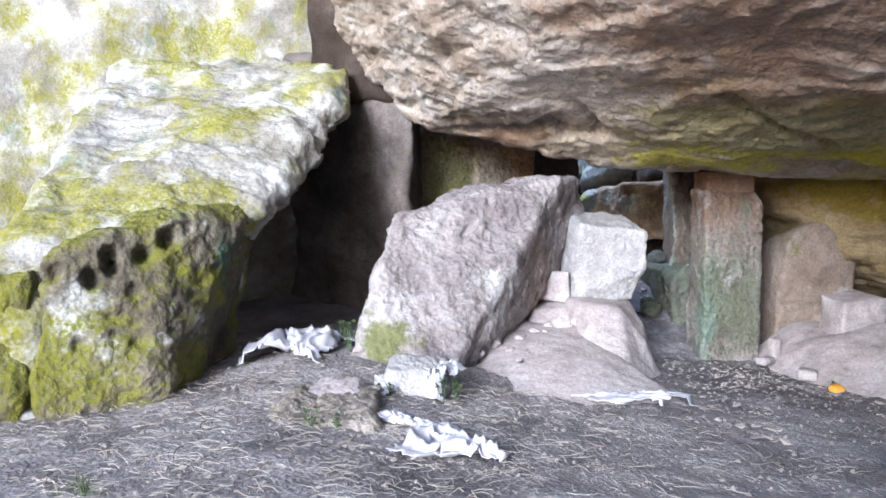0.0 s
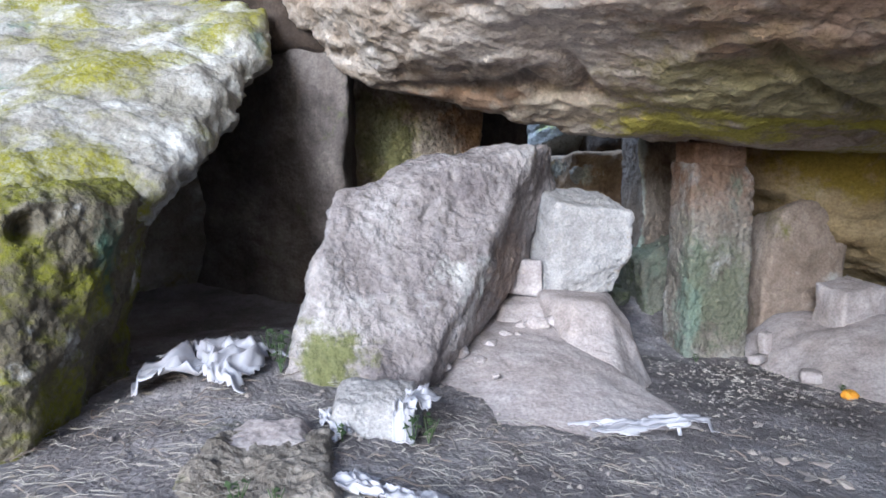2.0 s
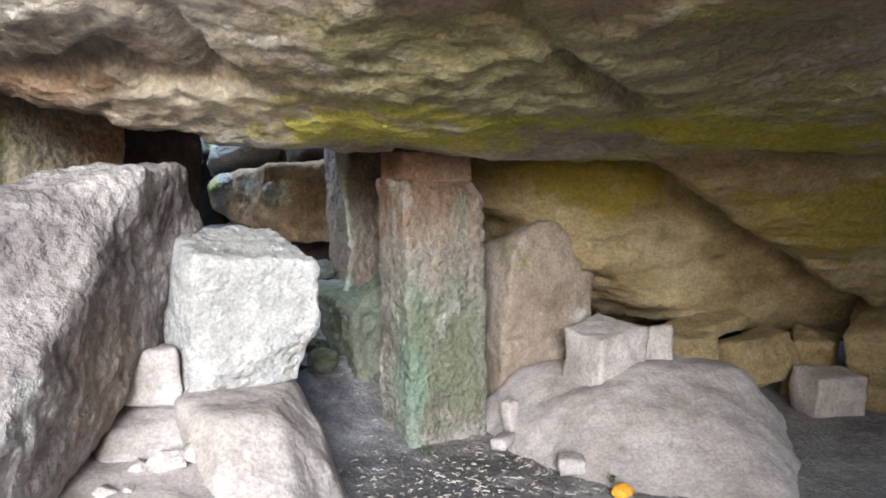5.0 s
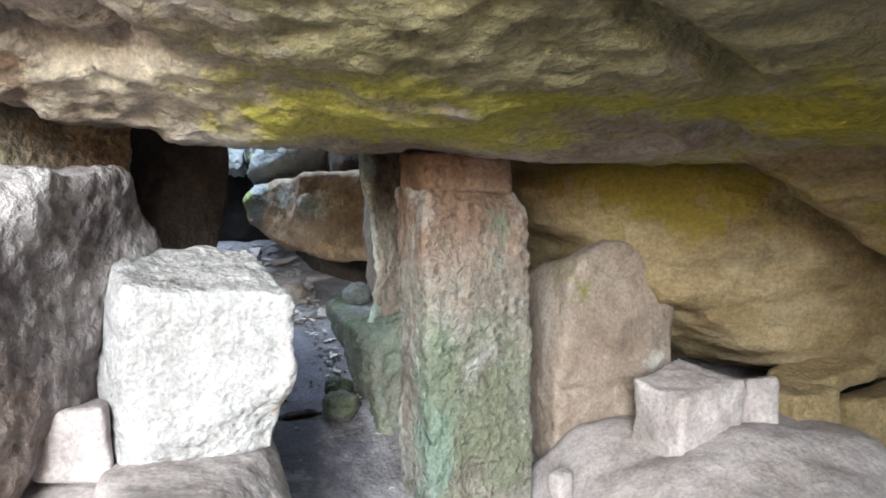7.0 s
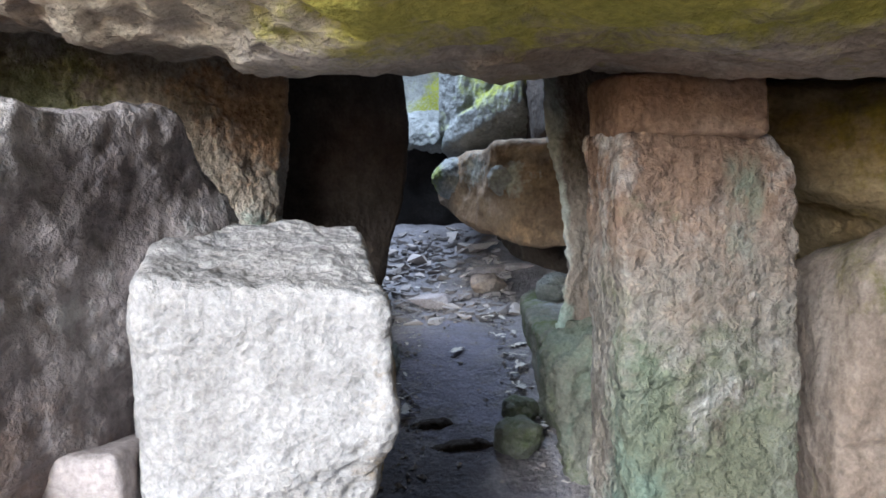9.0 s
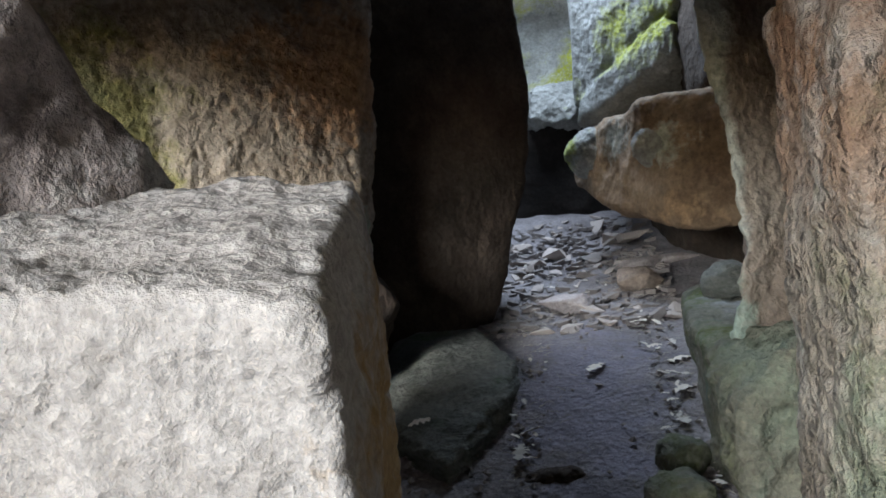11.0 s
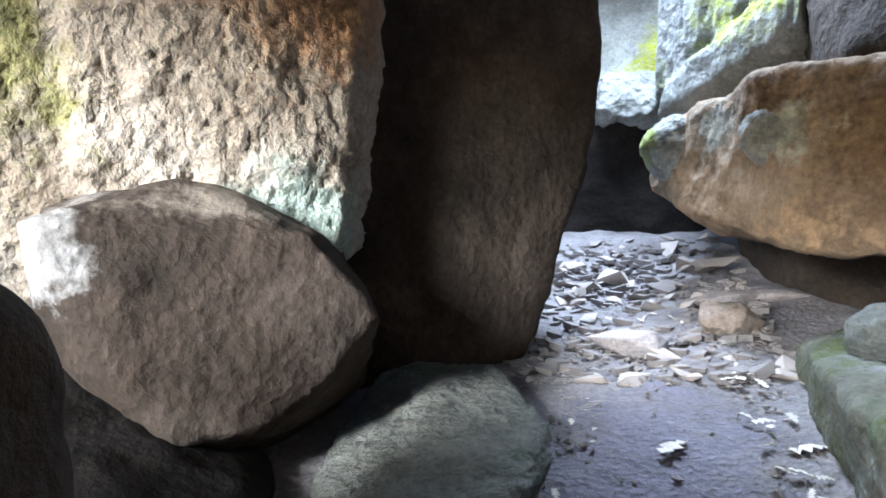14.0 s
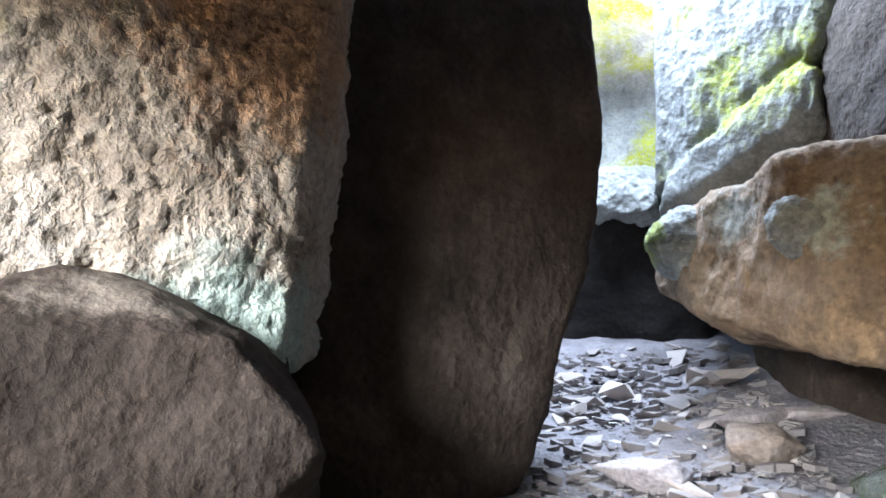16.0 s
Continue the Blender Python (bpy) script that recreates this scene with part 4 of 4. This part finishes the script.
# rubble chips
CHIPS = []
for k in range(8):
    rg = random.Random(200 + k)
    bm = bmesh.new()
    vs = [bm.verts.new((rg.uniform(-1, 1), rg.uniform(-0.7, 0.7), rg.uniform(-0.3, 0.3))) for _ in range(12)]
    bmesh.ops.convex_hull(bm, input=vs)
    bmesh.ops.delete(bm, geom=[v for v in bm.verts if not v.link_faces], context="VERTS")
    me = bpy.data.meshes.new("stone_chip")
    bm.to_mesh(me)
    bm.free()
    me.materials.append(M_CHIP)
    CHIPS.append(me)
rg = random.Random(7)
for zone, count, lo, hi, word in (((1.2, 2.75, 10.4, 13.2), 175, 0.02, 0.12, "angular broken stone chip in the chamber rubble"),
                                  ((1.6, 2.6, 11.6, 13.2), 16, 0.1, 0.22, "larger angular stone in the chamber rubble"),
                                  ((2.45, 2.65, 8.9, 10.6), 12, 0.015, 0.04, "small stone chip along the passage edge"),
                                  ((2.2, 4.2, 5.2, 7.4), 30, 0.015, 0.05, "grey stone chip on the dark soil"),
                                  ((1.85, 2.25, 4.6, 5.1), 14, 0.03, 0.07, "pale stone chip in a small heap"),
                                  ((-2.0, 1.5, 2.6, 5.6), 70, 0.012, 0.04, "stone chip among the straw")):
    for _ in range(count):
        x, y, r = rg.uniform(*zone[:2]), rg.uniform(*zone[2:]), lo + (hi - lo) * rg.random() ** 2.2
        ob = new("stone_chip", rg.choice(CHIPS))
        ob.matrix_basis = pose(x, y, gz(x, y) + r * 0.12, rg.uniform(-18, 18), rg.uniform(-18, 18), rg.uniform(0, 360)) @ Matrix.Diagonal((r, r, r, 1))
        tagged(ob, word, "stone chip", "loose stone chips")


# ---- leaves, straw, herbs ----
def leaf_mesh(seed):
    rg = random.Random(seed)
    bm = bmesh.new()
    n = 9
    rows = []
    for i in range(n):
        u = i / (n - 1)
        w = 0.26 * math.sin(math.pi * min(1, 0.12 + u * 0.88)) ** 0.7 * (1.0 if i % 2 else 0.3) + 0.015
        curl = 0.04 * math.sin(u * 3) + rg.uniform(-0.03, 0.03)
        rows.append([bm.verts.new((u - 0.5, s * w, curl + abs(s) * rg.uniform(0.0, 0.07))) for s in (-1, 0, 1)])
    for a, b in zip(rows, rows[1:]):
        for k in (0, 1):
            bm.faces.new((a[k], b[k], b[k + 1], a[k + 1]))
    return bm


def leaf_thing(seed):
    root = part("oak_leaf", leaf_mesh(seed), M_LEAF, None)
    bm = bmesh.new()
    bmesh.ops.create_cone(bm, segments=5, radius1=0.012, radius2=0.008, depth=0.3, matrix=pose(-0.6, 0, 0.0, 0, 90, 0))
    part("stem", bm, M_TWIG, root)
    return tagged(root, "dry pale lobed oak leaf on the floor", "leaf", "fallen leaves")


protos = [leaf_thing(300 + k) for k in range(4)]
spots = [(2.19, 9.82, 0.15), (2.55, 9.55, 0.13), (2.58, 9.85, 0.13), (2.5, 9.3, 0.12), (1.86, 9.1, 0.12), (1.9, 9.25, 0.1), (1.45, 9.2, 0.1)]
spots += [(rg.uniform(2.42, 2.6), rg.uniform(8.8, 10.7), rg.uniform(0.03, 0.08)) for _ in range(26)]
spots += [(rg.uniform(1.8, 1.95), rg.uniform(8.9, 10.6), rg.uniform(0.03, 0.06)) for _ in range(14)]
spots += [(rg.uniform(1.3, 2.6), rg.uniform(10.5, 12.2), rg.uniform(0.03, 0.07)) for _ in range(24)]
spots += [(rg.uniform(-2, 3.2), rg.uniform(2.6, 6.2), rg.uniform(0.02, 0.05)) for _ in range(120)]
for k, (x, y, r) in enumerate(spots):
    top = gz(x, y) + (0.014 if k < 4 else 0.025) + (0.09 if k == 6 else 0)
    tilt = 0.1 if k < 4 else 1.0
    m = pose(x, y, top, tilt * rg.uniform(-15, 15), tilt * rg.uniform(-12, 12), 60 if k == 0 else rg.uniform(0, 360))
    ob = protos[k] if k < 4 else copy_thing(protos[k % 4], pose(0, 0, 0))
    ob.matrix_basis = m @ Matrix.Diagonal((r, r, r, 1))


def litter(name, mat, label, category, count, spot, length, width, seed, rise=0.03):
    """Countless thin bent blades lying on the ground, as one mesh."""
    rg = random.Random(seed)
    vs, fs = [], []
    for _ in range(count):
        x, y = spot(rg)
        a, l, w = rg.uniform(0, 6.28), rg.uniform(*length), rg.uniform(*width)
        bend = rg.uniform(-0.5, 0.5)
        px, py = x, y
        z0 = gz(x, y) + 0.012
        n = len(vs)
        for k in range(4):
            ux, uy = -math.sin(a), math.cos(a)
            z = z0 + rise * math.sin(k / 3 * 2.6) * rg.random() + 0.004
            vs += [(px + ux * w, py + uy * w, z), (px - ux * w, py - uy * w, z), (px, py, z + w * 1.5)]
            px += math.cos(a) * l / 3
            py += math.sin(a) * l / 3
            a += bend
        for k in range(3):
            b = n + 3 * k
            fs += [(b, b + 3, b + 5, b + 2), (b + 2, b + 5, b + 4, b + 1)]
    me = bpy.data.meshes.new(name)
    me.from_pydata(vs, [], fs)
    tagged(link(name, me, mat), label, category, kind="stuff")


def mouth(rg):
    while True:
        x, y = rg.uniform(-3, 3.0), rg.uniform(2.0, 6.2)
        if rg.random() < math.exp(-max(0, x - 0.3) * 0.9) * (1 if y < 5.4 else 0.35):
            return x, y


litter("dry_straw", M_STRAW, "dry pale straw scattered over grey soil", "straw", 4000, mouth, (0.03, 0.16), (0.0006, 0.0017), 11, 0.015)
litter("twigs", M_TWIG, "thin broken twigs scattered over the soil", "twigs", 500, mouth, (0.04, 0.2), (0.001, 0.0035), 12)
litter("passage_straw", M_STRAW, "bits of straw and leaf along the passage", "straw", 500, lambda r: (r.choice([r.uniform(1.8, 1.95), r.uniform(2.42, 2.62), r.uniform(1.3, 2.6)]), r.uniform(8.6, 11.6)), (0.015, 0.07), (0.0006, 0.0016), 13, 0.01)
litter("soil_bits", M_STRAW, "pale chaff on the dark soil by the pillar", "chaff", 900, lambda r: (r.uniform(2.0, 4.2), r.gauss(6.7, 0.5)), (0.01, 0.05), (0.001, 0.004), 14, 0.01)


def gravel():
    rg = random.Random(15)
    vs, fs = [], []
    for k in range(7000):
        if k < 4200:
            x, y = rg.uniform(-3, 4), rg.uniform(2, 7.2)
        else:
            x, y = rg.uniform(1.2, 2.7), rg.uniform(8.4, 13.2)
            if 1.95 < x < 2.4 and y < 10.4 and rg.random() < 0.85:
                continue
        r = 0.004 + 0.016 * rg.random() ** 3
        z = gz(x, y) + r * 0.4 + 0.004
        n = len(vs)
        for dx, dy, dz in ((1, 0, 0), (-1, 0, 0), (0, 1, 0), (0, -1, 0), (0, 0, 0.7), (0, 0, -0.7)):
            vs.append((x + r * (dx + rg.uniform(-.4, .4)), y + r * (dy + rg.uniform(-.4, .4)), z + r * (dz + rg.uniform(-.3, .3))))
        for a, b in ((0, 2), (2, 1), (1, 3), (3, 0)):
            fs += [(n + a, n + b, n + 4), (n + b, n + a, n + 5)]
    me = bpy.data.meshes.new("gravel")
    me.from_pydata(vs, [], fs)
    tagged(link("gravel", me, M_CHIP), "fine stone crumbs strewn over the soil", "gravel", kind="stuff")


gravel()


def herb(x, y, z, size, seed, label="small green herb with rounded leaves", count=14):
    rg = random.Random(seed)
    root = tagged(new("herb"), label, "plant", "herbs")
    root.location = (x, y, z)
    for _ in range(4):
        bm = bmesh.new()
        lean = (rg.uniform(-25, 25), rg.uniform(-25, 25))
        bmesh.ops.create_cone(bm, segments=5, radius1=0.004, radius2=0.002, depth=size, matrix=pose(0, 0, 0, *lean) @ pose(0, 0, size / 2))
        part("stalk", bm, M_HERB, root)
    for _ in range(count):
        bm = bmesh.new()
        l, w = size * rg.uniform(0.18, 0.34), size * rg.uniform(0.08, 0.16)
        pts = [bm.verts.new(p) for p in ((0, 0, 0), (l * 0.4, w, 0.1 * l), (l, 0, -0.1 * l), (l * 0.4, -w, 0.1 * l))]
        mid = bm.verts.new((l * 0.45, 0, -0.05 * l))
        for a, b in ((0, 1), (1, 2), (2, 3), (3, 0)):
            bm.faces.new((pts[a], pts[b], mid))
        h = size * rg.uniform(0.25, 1.0)
        bmesh.ops.transform(bm, verts=bm.verts, matrix=pose(rg.uniform(-.2, .2) * size, rg.uniform(-.2, .2) * size, h, rg.uniform(-30, 30), rg.uniform(-30, 10), rg.uniform(0, 360)))
        part("leaf", bm, M_HERB, root)


for k, (x, y, sz) in enumerate(((-0.72, 5.75, 0.25), (-0.82, 6.1, 0.18), (0.0, 4.95, 0.16), (0.08, 5.0, 0.14), (-0.05, 5.02, 0.12), (-0.75, 4.22, 0.12), (-0.6, 4.2, 0.1), (-1.6, 3.3, 0.1), (-0.35, 4.95, 0.1), (3.1, 7.3, 0.08), (2.6, 7.3, 0.08), (3.4, 6.5, 0.08), (4.0, 5.7, 0.1))):
    herb(x, y, gz(x, y), sz, 400 + k)


def rubble():
    """Crowded flat stone chips on the floor at the back of the chamber."""
    rg = random.Random(16)
    vs, fs = [], []
    for k in range(900):
        x, y = rg.uniform(1.25, 2.75), 10.45 + 2.7 * rg.random() ** 0.8
        r = 0.012 + 0.05 * rg.random() ** 2.5
        z = gz(x, y) + r * 0.25
        a, tilt = rg.uniform(0, 6.28), rg.uniform(-0.35, 0.35)
        n = len(vs)
        ring = []
        for j in range(5):
            b = a + j * 1.2566 + rg.uniform(-0.3, 0.3)
            w = r * rg.uniform(0.6, 1.25)
            ring.append((x + w * math.cos(b), y + 0.75 * w * math.sin(b), tilt * w * math.cos(b)))
        vs += [(p, q, z + h + r * 0.22) for p, q, h in ring] + [(p, q, z + h - r * 0.3) for p, q, h in ring]
        fs.append(tuple(range(n, n + 5)))
        fs += [(n + j, n + 5 + j, n + 5 + (j + 1) % 5, n + (j + 1) % 5) for j in range(5)]
    me = bpy.data.meshes.new("rubble")
    me.from_pydata(vs, [], fs)
    tagged(link("rubble", me, M_CHIP), "flat broken stone rubble on the chamber floor", "rubble", kind="stuff")


rubble()
